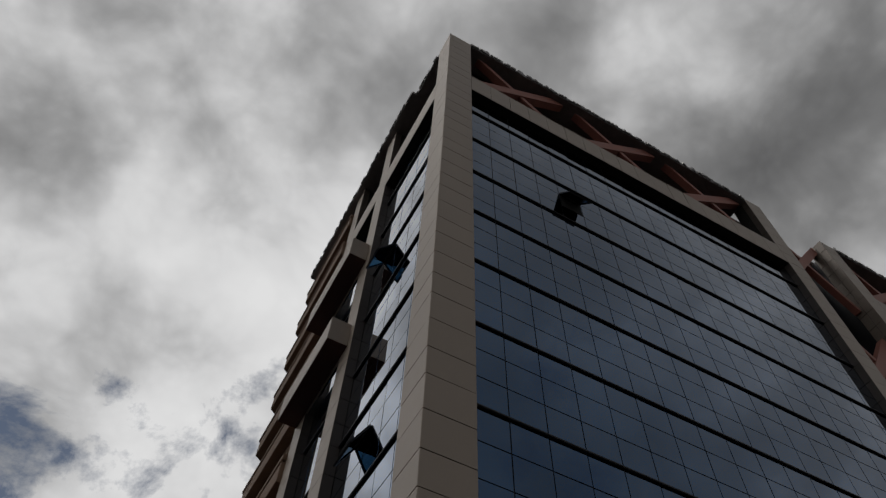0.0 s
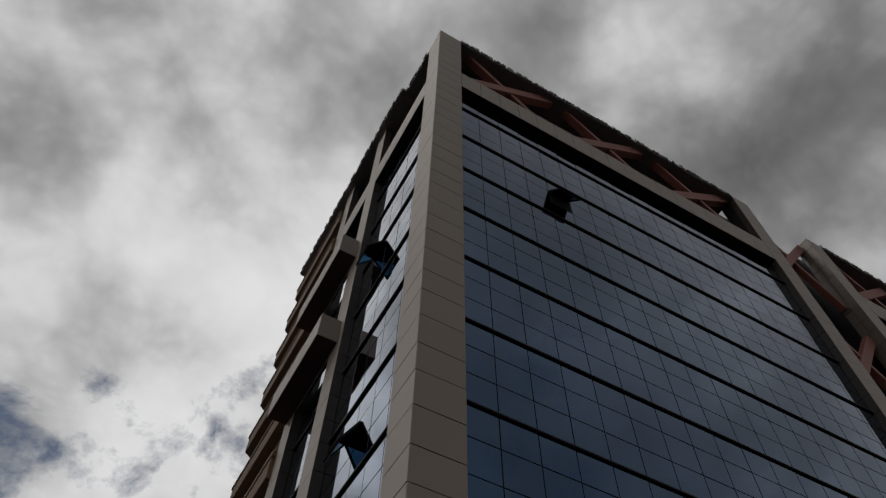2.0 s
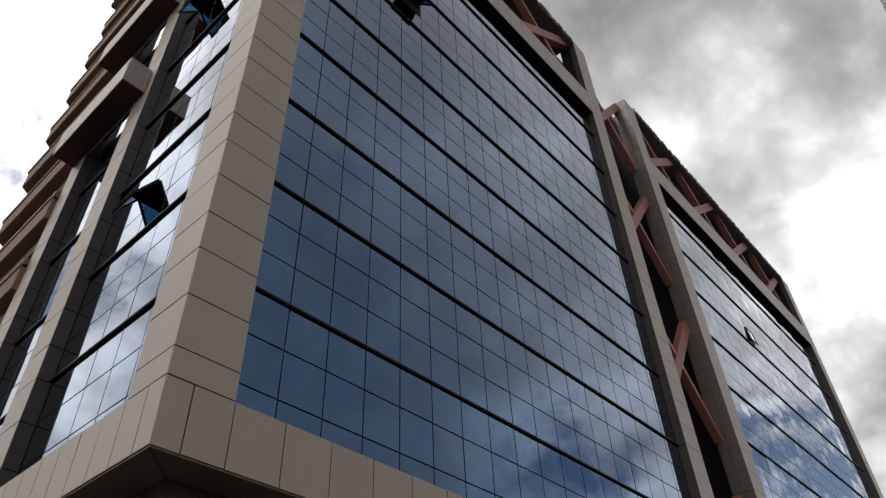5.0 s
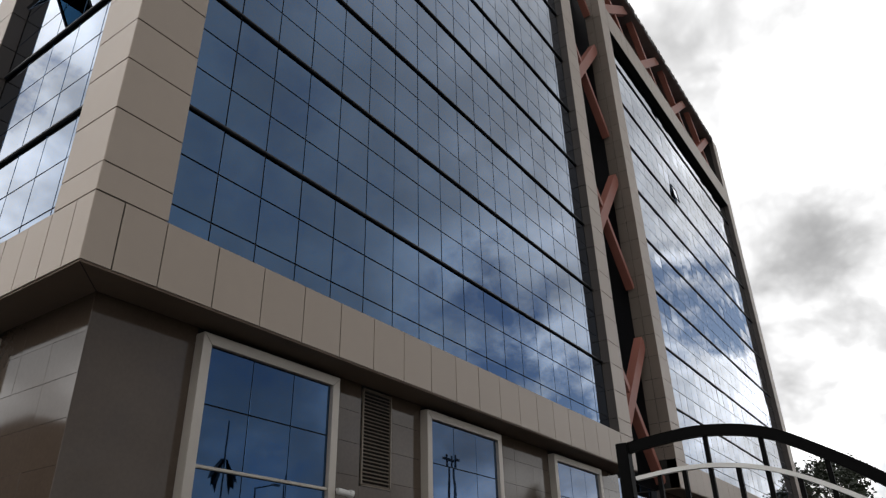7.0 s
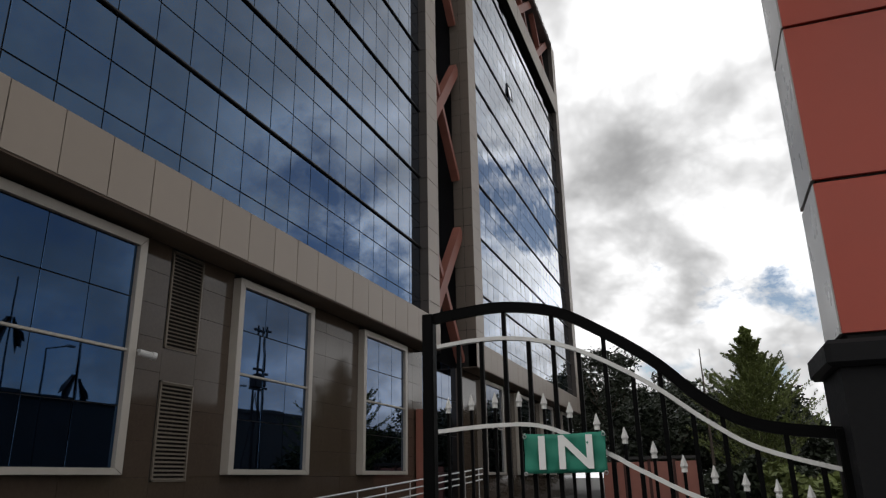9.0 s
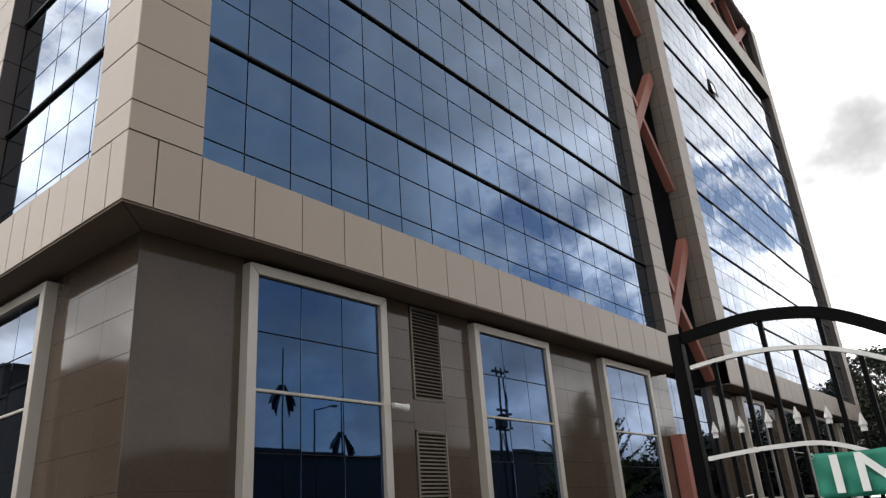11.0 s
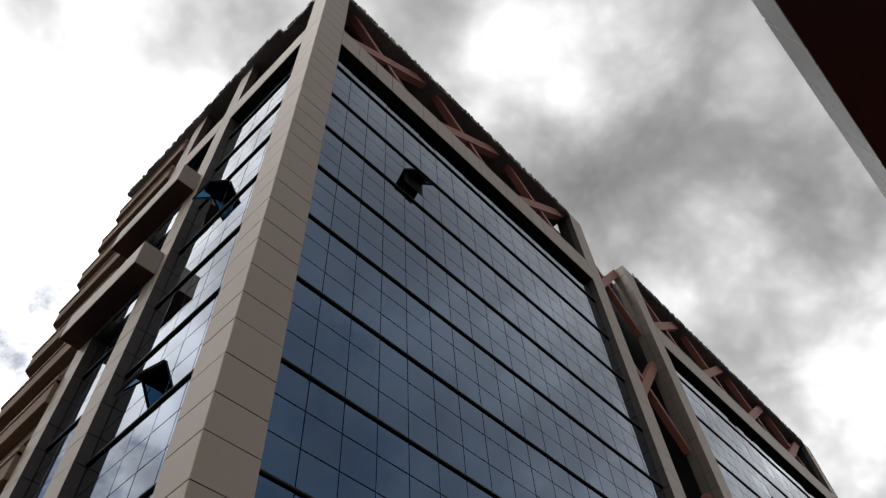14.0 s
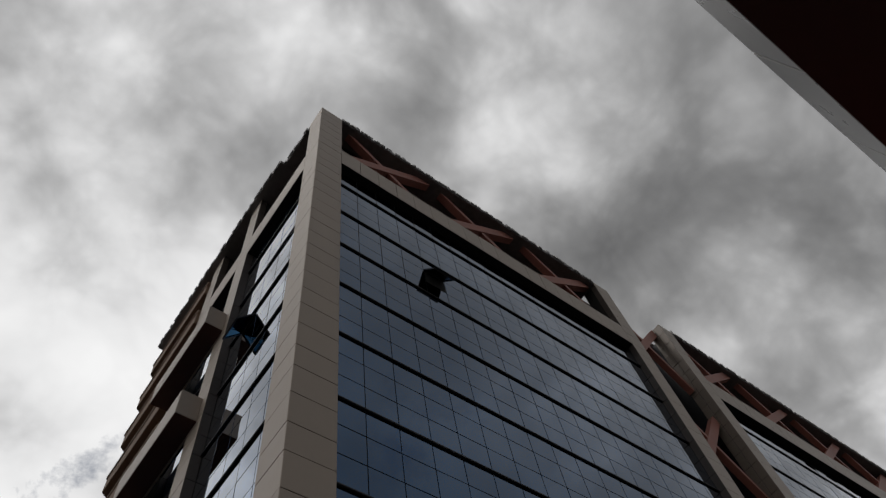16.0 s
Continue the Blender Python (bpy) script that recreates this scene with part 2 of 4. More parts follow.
M_SASH = mirror_glass("blue_green_sash_glass", (0.22, 0.44, 0.50), 0.002, 0.0)
M_RECESS = mirror_glass("dark_recess_glass", (0.012, 0.016, 0.022), 0.003, 0.3)

SIDE = Matrix(((0, 1, 0, 0), (-1, 0, 0, 0), (0, 0, 1, 0), (0, 0, 0, 1)))  # local x -> -y, local y -> +x
FRONT = Matrix.Identity(4)


# ---------- helpers for meshes ----------
def add_box(bm, x0, x1, y0, y1, z0, z1, m=None):
    co = [(x, y, z) for z in (z0, z1) for y in (y0, y1) for x in (x0, x1)]
    vs = [bm.verts.new(m @ Vector(c) if m else c) for c in co]
    for f in ((0, 2, 3, 1), (4, 5, 7, 6), (0, 1, 5, 4), (2, 6, 7, 3), (0, 4, 6, 2), (1, 3, 7, 5)):
        bm.faces.new([vs[i] for i in f])
    return vs


def boxes(*list_of_boxes):
    bm = bmesh.new()
    for b in list_of_boxes:
        add_box(bm, *b)
    return bm


def chamfered(x0, x1, y0, y1, z0, z1, r=0.01):
    bm = boxes((x0, x1, y0, y1, z0, z1))
    bmesh.ops.bevel(bm, geom=list(bm.edges), offset=r, segments=1, affect="EDGES")
    return bm


def add_tube(bm, a, b, r, sides=8, r2=None):
    a, b = Vector(a), Vector(b)
    q = (b - a).to_track_quat("Z", "Y")
    rings = []
    for c, rad in ((a, r), (b, r if r2 is None else r2)):
        rings.append([bm.verts.new(c + q @ Vector((rad * math.cos(t), rad * math.sin(t), 0))) for t in (2 * math.pi * i / sides for i in range(sides))])
    for i in range(sides):
        bm.faces.new((rings[0][i], rings[0][(i + 1) % sides], rings[1][(i + 1) % sides], rings[1][i]))
    bm.faces.new(rings[0][::-1])
    bm.faces.new(rings[1])


def add_beam(bm, a, b, width, depth, up=(0, 1, 0)):
    """A rectangular bar from a to b, `depth` thick along `up` and `width` across."""
    a, b = Vector(a), Vector(b)
    d = (b - a).normalized()
    u = Vector(up).normalized()
    s = d.cross(u).normalized()
    vs = []
    for c in (a, b):
        for i, j in ((-1, -1), (1, -1), (1, 1), (-1, 1)):
            vs.append(bm.verts.new(c + s * (i * width / 2) + u * (j * depth / 2)))
    for f in ((3, 2, 1, 0), (4, 5, 6, 7), (0, 1, 5, 4), (1, 2, 6, 5), (2, 3, 7, 6), (3, 0, 4, 7)):
        bm.faces.new([vs[i] for i in f])


def mesh_of(name, bm, mat, smooth=False):
    bmesh.ops.recalc_face_normals(bm, faces=bm.faces)
    me = bpy.data.meshes.new(name)
    bm.to_mesh(me)
    bm.free()
    me.materials.append(mat)
    if smooth:
        for p in me.polygons:
            p.use_smooth = True
    return me


def thing(name, label, category, group="", kind=""):
    return tagged(new(name), label, category, group, kind)


def part(name, bm, mat, parent, label="", m=None, smooth=False, kind=""):
    ob = new(name, mesh_of(name, bm, mat, smooth))
    ob.parent = parent
    if m is not None:
        ob.matrix_basis = m
    return tagged(ob, label, kind=kind)


def piece(name, me, parent, m):
    ob = new(name, me)
    ob.parent = parent
    ob.matrix_basis = m
    return ob


shared = {}


def plate_mesh(name, w, h, mat, thick=0.03, r=0.004):
    """A thin plate with eased edges, its lower left corner at the origin, shared by plates of one size."""
    key = (name, round(w, 3), round(h, 3), mat.name)
    if key not in shared:
        bm = bmesh.new()
        back = [bm.verts.new(c) for c in ((0, thick, 0), (w, thick, 0), (w, thick, h), (0, thick, h))]
        edge = [bm.verts.new(c) for c in ((0, r, 0), (w, r, 0), (w, r, h), (0, r, h))]
        front = [bm.verts.new(c) for c in ((r, 0, r), (w - r, 0, r), (w - r, 0, h - r), (r, 0, h - r))]
        bm.faces.new(front)
        for i in range(4):
            j = (i + 1) % 4
            bm.faces.new((edge[i], edge[j], front[j], front[i]))
            bm.faces.new((back[i], back[j], edge[j], edge[i]))
        bm.faces.new(back[::-1])
        shared[key] = mesh_of(name, bm, mat)
    return shared[key]


rng = random.Random(5)


def clad(parent, m, us, zs, v, mat=None, name="cladding_panel", gap=0.026, thick=0.03):
    """A sheet of cladding plates between the lines us and zs, their faces at local y = v."""
    for u0, u1 in zip(us, us[1:]):
        for z0, z1 in zip(zs, zs[1:]):
            me = plate_mesh(name, u1 - u0 - gap, z1 - z0 - gap, mat or M_CLAD, thick)
            tilt = Matrix.Rotation(rng.gauss(0, 0.0016), 4, "X") @ Matrix.Rotation(rng.gauss(0, 0.0016), 4, "Z")
            piece(name, me, parent, m @ Matrix.Translation((u0 + gap / 2, v + rng.uniform(0, 0.003), z0 + gap / 2)) @ tilt)


# ---------- main heights (ground 0) ----------
SOFFIT, BAND, TOP = 7.31, 8.73, 47.75
T1, STOREY, ROW = 11.97, 3.6, 1.2
THICK = [T1 + STOREY * k for k in range(8)]
ROWS = [BAND, 9.44, 10.71] + [T1 + ROW * k for k in range(23)] + [38.95]
BEAM0, BEAM1 = 39.25, 41.45
GL = 0.43            # recess of the glass
PW, SW = 1.535, 1.45  # width of the corner pillar on the two faces
COL = 1.2617
L1, P1R = 24.25, 25.75    # first bay's end pillar
G2, P2R = 31.5, 33.05     # second bay's first pillar
L2, END = 63.6, 65.2      # second bay's end pillar
PJ = [BAND, 9.37, 10.63] + [10.63 + STOREY * k + d for k in range(10) for d in (1.26, 2.34, 3.6)] + [TOP]

building = thing("office_building", "tall office block clad in blue reflective glass and beige panels", "office building")


def curtain_wall(name, m, u0, u1, cols, label, solo_rows, thicks=THICK, rows=ROWS, v=GL, sigma=0.0016):
    us = [u0 + (u1 - u0) * i / cols for i in range(cols + 1)]
    wall = part(name, boxes((u0, u1, v + 0.03, v + 0.3, rows[0], rows[-1])), M_FRAME, building, label, m)
    rest = bmesh.new()
    for r, (z0, z1) in enumerate(zip(rows, rows[1:])):
        for a, b in zip(us, us[1:]):
            tilt = Matrix.Rotation(rng.gauss(0, sigma), 4, "X") @ Matrix.Rotation(rng.gauss(0, sigma), 4, "Z")
            if r < solo_rows:
                me = plate_mesh("pane", b - a - 0.036, z1 - z0 - 0.036, M_GLASS, 0.02)
                piece("pane", me, wall, Matrix.Translation((a + 0.018, v, z0 + 0.018)) @ tilt)
            else:
                add_box(rest, 0, b - a - 0.036, 0, 0.02, 0, z1 - z0 - 0.036, Matrix.Translation((a + 0.018, v, z0 + 0.018)) @ tilt)
    if rest.verts:
        part("pane", rest, M_GLASS, wall, "upper rows of blue panes", kind="stuff")
    else:
        rest.free()
    for z in thicks:
        part("transom", chamfered(u0, u1, v - 0.085, v - 0.004, z - 0.042, z + 0.042, 0.022), M_FRAME, wall)
    return wall


def pillar(name, m, u0, u1, label, depth=1.2, side_left=0.0, cap=True, extra=0.0):
    """A vertical clad pier, its face at local y 0; side_left: depth of clad reveal on its left."""
    ob = part(name, boxes((u0 + 0.03, u1 - 0.03, 0.035, depth, SOFFIT + 0.03, TOP - 0.03)), M_JOINT, building, label, m)
    clad(ob, FRONT, [u0, u1], PJ, 0.0)
    if side_left:  # the reveal's shade is put into a darker panel colour
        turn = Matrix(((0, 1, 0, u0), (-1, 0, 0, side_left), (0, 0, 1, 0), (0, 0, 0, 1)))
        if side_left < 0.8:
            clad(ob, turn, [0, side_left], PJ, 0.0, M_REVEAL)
        else:  # two panels across, lighter than the slim reveals; shade put into their colour
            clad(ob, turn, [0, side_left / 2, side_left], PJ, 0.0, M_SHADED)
    return ob


# ---------- front face ----------
front_glass = curtain_wall("curtain_wall", FRONT, PW, L1, 18, "blue mirror glass curtain wall with dark transoms", 16)
corner = pillar("corner_pillar", FRONT, 0.0, PW, "beige clad corner pillar", depth=SW)
clad(corner, SIDE, [-SW, -0.0], PJ, 0.0)
pier_b = pillar("pillar", FRONT, L1, P1R, "beige clad pillar", side_left=GL)
turn_r = Matrix(((0, -1, 0, P1R), (1, 0, 0, 0.0), (0, 0, 1, 0), (0, 0, 0, 1)))
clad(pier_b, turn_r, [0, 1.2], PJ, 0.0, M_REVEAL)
pier_c = pillar("pillar", FRONT, G2, P2R, "beige clad pillar with a deep reveal", depth=1.15, side_left=1.15)
second_glass = curtain_wall("curtain_wall", FRONT, P2R, L2, 24, "blue mirror glass curtain wall with dark transoms", 8, sigma=0.004)
pier_d = pillar("pillar", FRONT, L2, END, "beige clad end pillar", side_left=GL)


def band(m, us, label, parent_depth=0.5):
    ob = part("fascia_band", boxes((us[0] + 0.03, us[-1] - 0.03, 0.035, parent_depth, SOFFIT + 0.02, BAND - 0.02)), M_JOINT, building, label, m)
    clad(ob, FRONT, us, [SOFFIT, BAND], 0.0)
    return ob


band(FRONT, [0, 0.6, PW] + [PW + COL * k for k in range(1, 19)] + [P1R], "beige panel band over the ground floor")
band(SIDE, [-SW - 0.87 * k for k in range(23, -1, -1)] + [-0.61, 0.0], "beige panel band over the ground floor")
band(FRONT, [G2] + [P2R + COL * k for k in range(0, 25)] + [END], "beige panel band over the ground floor")
for m, a, b in ((FRONT, PW, L1), (FRONT, P2R, L2)):
    part("band_ledge", boxes((a, b, 0.03, GL, BAND - 0.06, BAND - 0.01)), M_CLAD, building, "", m)


def top_beam(m, a, b, n):
    ob = part("beam", boxes((a, b, 0.03, 0.62, BEAM0 + 0.01, BEAM1 - 0.01)), M_JOINT, building, "beige clad beam under the roof", m)
    clad(ob, FRONT, [a + (b - a) * i / n for i in range(n + 1)], [BEAM0, BEAM1], 0.0)
    part("recess", boxes((a, b, GL + 0.1, 0.7, 38.9, BEAM0)), M_FRAME, building, "", m)
    return ob


top_beam(FRONT, PW, L1, 18)
top_beam(FRONT, P2R, L2, 24)


def cross_brace(m, a, b, z0, z1, y, w=0.62, d=0.45):
    """Two painted steel limbs that cross; the second is split at the crossing."""
    bm = bmesh.new()
    add_beam(bm, (a, y, z1), (b, y, z0), w * 0.55, d)
    ob = part("cross_brace", bm, M_RED, building, "terracotta red steel cross brace", m)
    bm = bmesh.new()
    add_beam(bm, (a, y - 0.06, z0), (b, y - 0.06, z1), w * 1.05, d)
    part("limb", bm, M_RED, ob)
    return ob


def loft_brace(m, c):
    """A broad raking limb behind the roof beam, crossed by a steeper slim one."""
    bm = bmesh.new()
    add_beam(bm, (c - 3.45, 0.66, 42.0), (c + 3.35, 0.66, TOP - 0.2), 0.74, 0.5)
    ob = part("cross_brace", bm, M_RED, building, "terracotta red steel cross brace", m)
    bm = bmesh.new()
    add_beam(bm, (c - 2.95, 0.74, TOP - 0.1), (c + 2.55, 0.74, 41.9), 0.40, 0.5)
    part("limb", bm, M_RED, ob)
    return ob


for i in range(3):
    loft_brace(FRONT, PW + (L1 - PW) * (i + 0.5) / 3)
for i in range(4):
    loft_brace(FRONT, P2R + (L2 - P2R) * (i + 0.5) / 4)
for zc in (11.4, 22.15, 32.9, 43.6):
    cross_brace(FRONT, P1R - 0.15, G2 - 0.02, zc - 3.75, zc + 3.75, 0.95, 0.62)


def roof_edge(m, a, b, y=0.02):
    """Sheet roof edge with ragged, uneven turned-up ends."""
    bm = boxes((a, b, y, 3.5, TOP - 0.35, TOP - 0.02))
    u = a
    while u < b - 0.3:
        w = rng.uniform(0.18, 0.42)
        h = rng.choice((0.06, 0.12, 0.2, 0.34)) * rng.uniform(0.7, 1.2)
        lean = Matrix.Translation((u, y - rng.uniform(0.02, 0.09), TOP - 0.25)) @ Matrix.Rotation(rng.gauss(0, 0.10), 4, "Y")
        add_box(bm, 0, w * 0.88, 0, 0.10, 0, h + 0.2, lean)
        u += w
    ob = part("roof_edge", bm, M_ROOF, building, "ragged grey sheet roof edge", m)
    bm = bmesh.new()
    u = a + 0.4
    while u < b - 0.4:  # pale ends of the roof sheets catch the light
        w = rng.uniform(0.10, 0.30)
        add_box(bm, u, u + w, y - 0.11, y + 0.02, TOP - 0.12, TOP + rng.uniform(0.02, 0.10))
        u += w + rng.choice((0.05, 0.1, 0.5, 1.1))
    part("sheet_ends", bm, M_GREY, ob, "pale ends of the roof sheets", kind="stuff")
    return ob


roof_edge(FRONT, PW, L1)
roof_edge(FRONT, P2R, L2)
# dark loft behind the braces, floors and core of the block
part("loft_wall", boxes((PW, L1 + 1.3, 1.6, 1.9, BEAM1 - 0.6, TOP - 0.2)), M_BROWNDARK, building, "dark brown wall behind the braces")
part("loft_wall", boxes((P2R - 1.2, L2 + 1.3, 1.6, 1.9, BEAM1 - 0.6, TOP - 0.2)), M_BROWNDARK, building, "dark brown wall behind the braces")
part("core", boxes((1.6, 26.2, 2.0, 20.0, SOFFIT + 0.1, TOP - 0.5), (31.9, 64.8, 2.1, 20.0, SOFFIT + 0.1, TOP - 0.5)), M_BROWNDARK, building)
gap_wall = part("recess_wall", boxes((25.6, 32.0, 2.6, 2.9, 0.0, TOP - 1.0)), M_FRAME, building, "dark glazed wall in the recess")
for r in range(11):
    z0 = 8.4 + STOREY * r
    for c in range(5):
        me = plate_mesh("pane", 1.22, STOREY - 0.15, M_RECESS, 0.02)
        piece("pane", me, gap_wall, Matrix.Translation((25.65 + 1.25 * c, 2.57, z0)))
    part("floor_edge", boxes((25.6, 31.9, 2.2, 2.57, z0 - 0.2, z0 - 0.02)), M_FRAME, gap_wall)
part("recess_side", boxes((G2 + 0.3, G2 + 0.7, 1.15, 2.7, 0.0, TOP - 1.0)), M_FRAME, building, "dark inner side of the recess")
part("recess_side", boxes((P1R - 0.1, P1R + 0.3, 1.2, 2.7, 0.0, TOP - 1.0)), M_REVEAL, building)
part("entrance_glazing", boxes((P1R - 0.05, G2, 1.3, 1.4, 0.0, SOFFIT)), M_FRAME, building, "dark glazed entrance between the two bays")
for c in range(5):
    for r in range(4):
        me = plate_mesh("pane", 1.12, 1.78, M_GLASS_LOW, 0.02)
        piece("pane", me, gap_wall, Matrix.Translation((25.8 + 1.15 * c, 1.275, 0.05 + 1.82 * r)))
part("red_pier", chamfered(24.75, 25.6, 0.35, 0.9, 0.0, 4.55, 0.02), M_RED, building, "terracotta red steel pier")
part("parapet", boxes((P1R, G2, 1.6, 1.9, TOP - 1.3, TOP - 0.4)), M_CLAD, building)

# ---------- side face ----------
C1A, C1B, C2A, C2B = 7.6, 8.9, 12.65, 13.95
side_glass = curtain_wall("curtain_wall", SIDE, -C1A, -SW + 0.15, 5, "blue mirror glass on the side face", 27)
side_glass_b = curtain_wall("curtain_wall", SIDE, -C2A, -C1B, 3, "blue mirror glass between two pillars", 27)


def side_pillar(y0, y1):
    ob = part("pillar", boxes((-y1 + 0.03, -y0 - 0.03, 0.035, 1.2, SOFFIT + 0.03, TOP - 0.03)), M_JOINT, building, "beige clad side pillar", SIDE)
    clad(ob, FRONT, [-y1, -y0], PJ, 0.0)
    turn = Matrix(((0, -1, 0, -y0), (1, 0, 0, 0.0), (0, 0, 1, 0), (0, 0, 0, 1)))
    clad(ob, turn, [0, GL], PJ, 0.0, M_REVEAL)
    return ob


side_pillar(C1A, C1B)
side_pillar(C2A, C2B)
top_beam(SIDE, -C1A, -SW, 5)
top_beam(SIDE, -C2A, -C1B, 3)
roof_edge(SIDE, -4.6, -SW)
roof_edge(SIDE, -21.9, -4.6, -0.33)
part("loft_wall", boxes((-C2A, -SW, 1.5, 1.6, BEAM1 - 0.6, TOP - 0.2)), M_BROWNDARK, building, "", SIDE)


def projecting_box(z0, z1):
    ob = part("projecting_box", boxes((-13.75, -8.1, -0.9, 0.1, z0 + 0.02, z1 - 0.02)), M_CLAD, building, "beige clad box that juts from the side pillars", SIDE)
    clad(ob, FRONT, [-13.77 + 1.134 * k for k in range(6)], [z0, z1], -0.93)
    turn = Matrix(((0, -1, 0, -8.07), (1, 0, 0, 0.0), (0, 0, 1, 0), (0, 0, 0, 1)))
    clad(ob, turn, [-0.93, 0.0], [z0, z1], 0.0)
    # a thin dark plate paints in the shade beneath the box
    part("underside", boxes((-13.74, -8.1, -0.9, 0.0, z0 - 0.012, z0 + 0.015)), M_BROWNDARK, ob, "underside plate darkened for shade", FRONT)
    return ob


projecting_box(24.95, 26.4)
projecting_box(31.65, 33.15)


def balcony(z):
    """A brown balcony with a chamfered end: parapet, set-back base and a string course."""
    def slab(grow, za, zb):
        pts = [(-C2B, -0.02 - grow), (-21.45 - grow, -0.02 - grow), (-21.9 - grow, 0.4), (-21.9 - grow, 3.0), (-C2B, 3.0)]
        bm = bmesh.new()
        low = [bm.verts.new((x, y, za)) for x, y in pts]
        high = [bm.verts.new((x, y, zb)) for x, y in pts]
        n = len(low)
        for i in range(n):
            bm.faces.new((low[i], low[(i + 1) % n], high[(i + 1) % n], high[i]))
        bm.faces.new(low[::-1])
        bm.faces.new(high)
        bmesh.ops.bevel(bm, geom=list(bm.edges), offset=0.03, segments=1, affect="EDGES")
        return bm
    ob = part("balcony", slab(0.18, z - 1.55, z), M_BROWN, building, "brown rendered balcony with a chamfered end", SIDE)
    part("string_course", slab(0.24, z - 0.5, z - 0.3), M_BROWN, ob)
    part("base", slab(-0.3, z - 2.2, z - 1.5), M_BROWN, ob)
    return ob


for k in range(11):
    balcony(45.45 - 3.65 * k)
part("rear_wall", boxes((-21.6, -C2B, 2.6, 3.0, 0.0, TOP - 0.4)), M_BROWN, building, "brown rendered rear wing", SIDE)

# ---------- ground floor ----------
WY, WX = 0.95, 0.9
ground_wall = part("ground_wall", boxes((WX + 0.02, P1R, WY + 0.03, 1.6, 0, SOFFIT)), M_JOINT, building, "polished brown granite ground floor wall")
side_ground_wall = part("ground_wall", boxes((-22, -WY - 0.02, WX + 0.03, 1.6, 0, SOFFIT)), M_JOINT, building, "polished brown granite ground floor wall", SIDE)
part("soffit", boxes((0.03, P1R, 0.03, WY + 0.1, SOFFIT - 0.03, SOFFIT + 0.02)), M_SOFFIT, building, "underside plate darkened for shade of the overhang")
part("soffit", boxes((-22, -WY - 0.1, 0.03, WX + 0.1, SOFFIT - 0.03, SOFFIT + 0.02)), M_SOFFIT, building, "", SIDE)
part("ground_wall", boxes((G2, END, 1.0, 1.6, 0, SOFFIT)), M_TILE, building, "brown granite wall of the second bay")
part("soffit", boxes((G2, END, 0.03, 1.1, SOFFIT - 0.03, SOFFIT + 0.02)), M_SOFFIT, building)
bm = bmesh.new()
add_beam(bm, (0.03, 0.03, SOFFIT - 0.034), (WX + 0.05, WY + 0.05, SOFFIT - 0.034), 0.012, 0.006, (0, 0, 1))
part("mitre_joint", bm, M_JOINT, building, "dark mitre joint in the soffit corner")
WINDOWS = ((3.22, 7.39), (11.1, 15.27), (19.08, 23.35))
WZ0, WZ1 = 1.75, 7.12


def wall_tiles(m, parent, spans, v, z_lines):
    for a, b in spans:
        n = max(1, round((b - a) / 1.25))
        clad(parent, m, [a + (b - a) * i / n for i in range(n + 1)], z_lines, v, M_TILE, "stone_tile", 0.0025)


TZ = [0.1 + 0.8 * k for k in range(9)] + [SOFFIT - 0.03]
clad(ground_wall, FRONT, [WX, 3.25], [0.1, 2.5, SOFFIT - 0.03], WY, M_TILE, "stone_tile", 0.0025)
wall_tiles(FRONT, ground_wall, ((7.35, 8.5), (9.75, 11.12), (15.25, 19.1), (23.3, P1R)), WY, TZ)
wall_tiles(FRONT, ground_wall, ((3.25, 7.35), (11.12, 15.25), (19.1, 23.3)), WY, [0.1, 0.9, WZ0])
wall_tiles(FRONT, ground_wall, ((8.5, 9.75),), WY, [0.1, 0.9, 1.6])
wall_tiles(FRONT, ground_wall, ((8.5, 9.75),), WY, [3.92, 4.7])
wall_tiles(FRONT, side_ground_wall, ((-4.4, -WY), (-13.0, -8.4)), WX, TZ)


def mitred(pts, v0, v1):
    """A frame member with mitred ends: (u, z) corners pushed through from v0 to v1."""
    bm = bmesh.new()
    near = [bm.verts.new((u, v0, z)) for u, z in pts]
    far = [bm.verts.new((u, v1, z)) for u, z in pts]
    bm.faces.new(near)
    bm.faces.new(far[::-1])
    for i in range(4):
        bm.faces.new((near[i], far[i], far[(i + 1) % 4], near[(i + 1) % 4]))
    bmesh.ops.recalc_face_normals(bm, faces=bm.faces)
    bmesh.ops.bevel(bm, geom=list(bm.edges), offset=0.006, segments=1, affect="EDGES")
    return bm


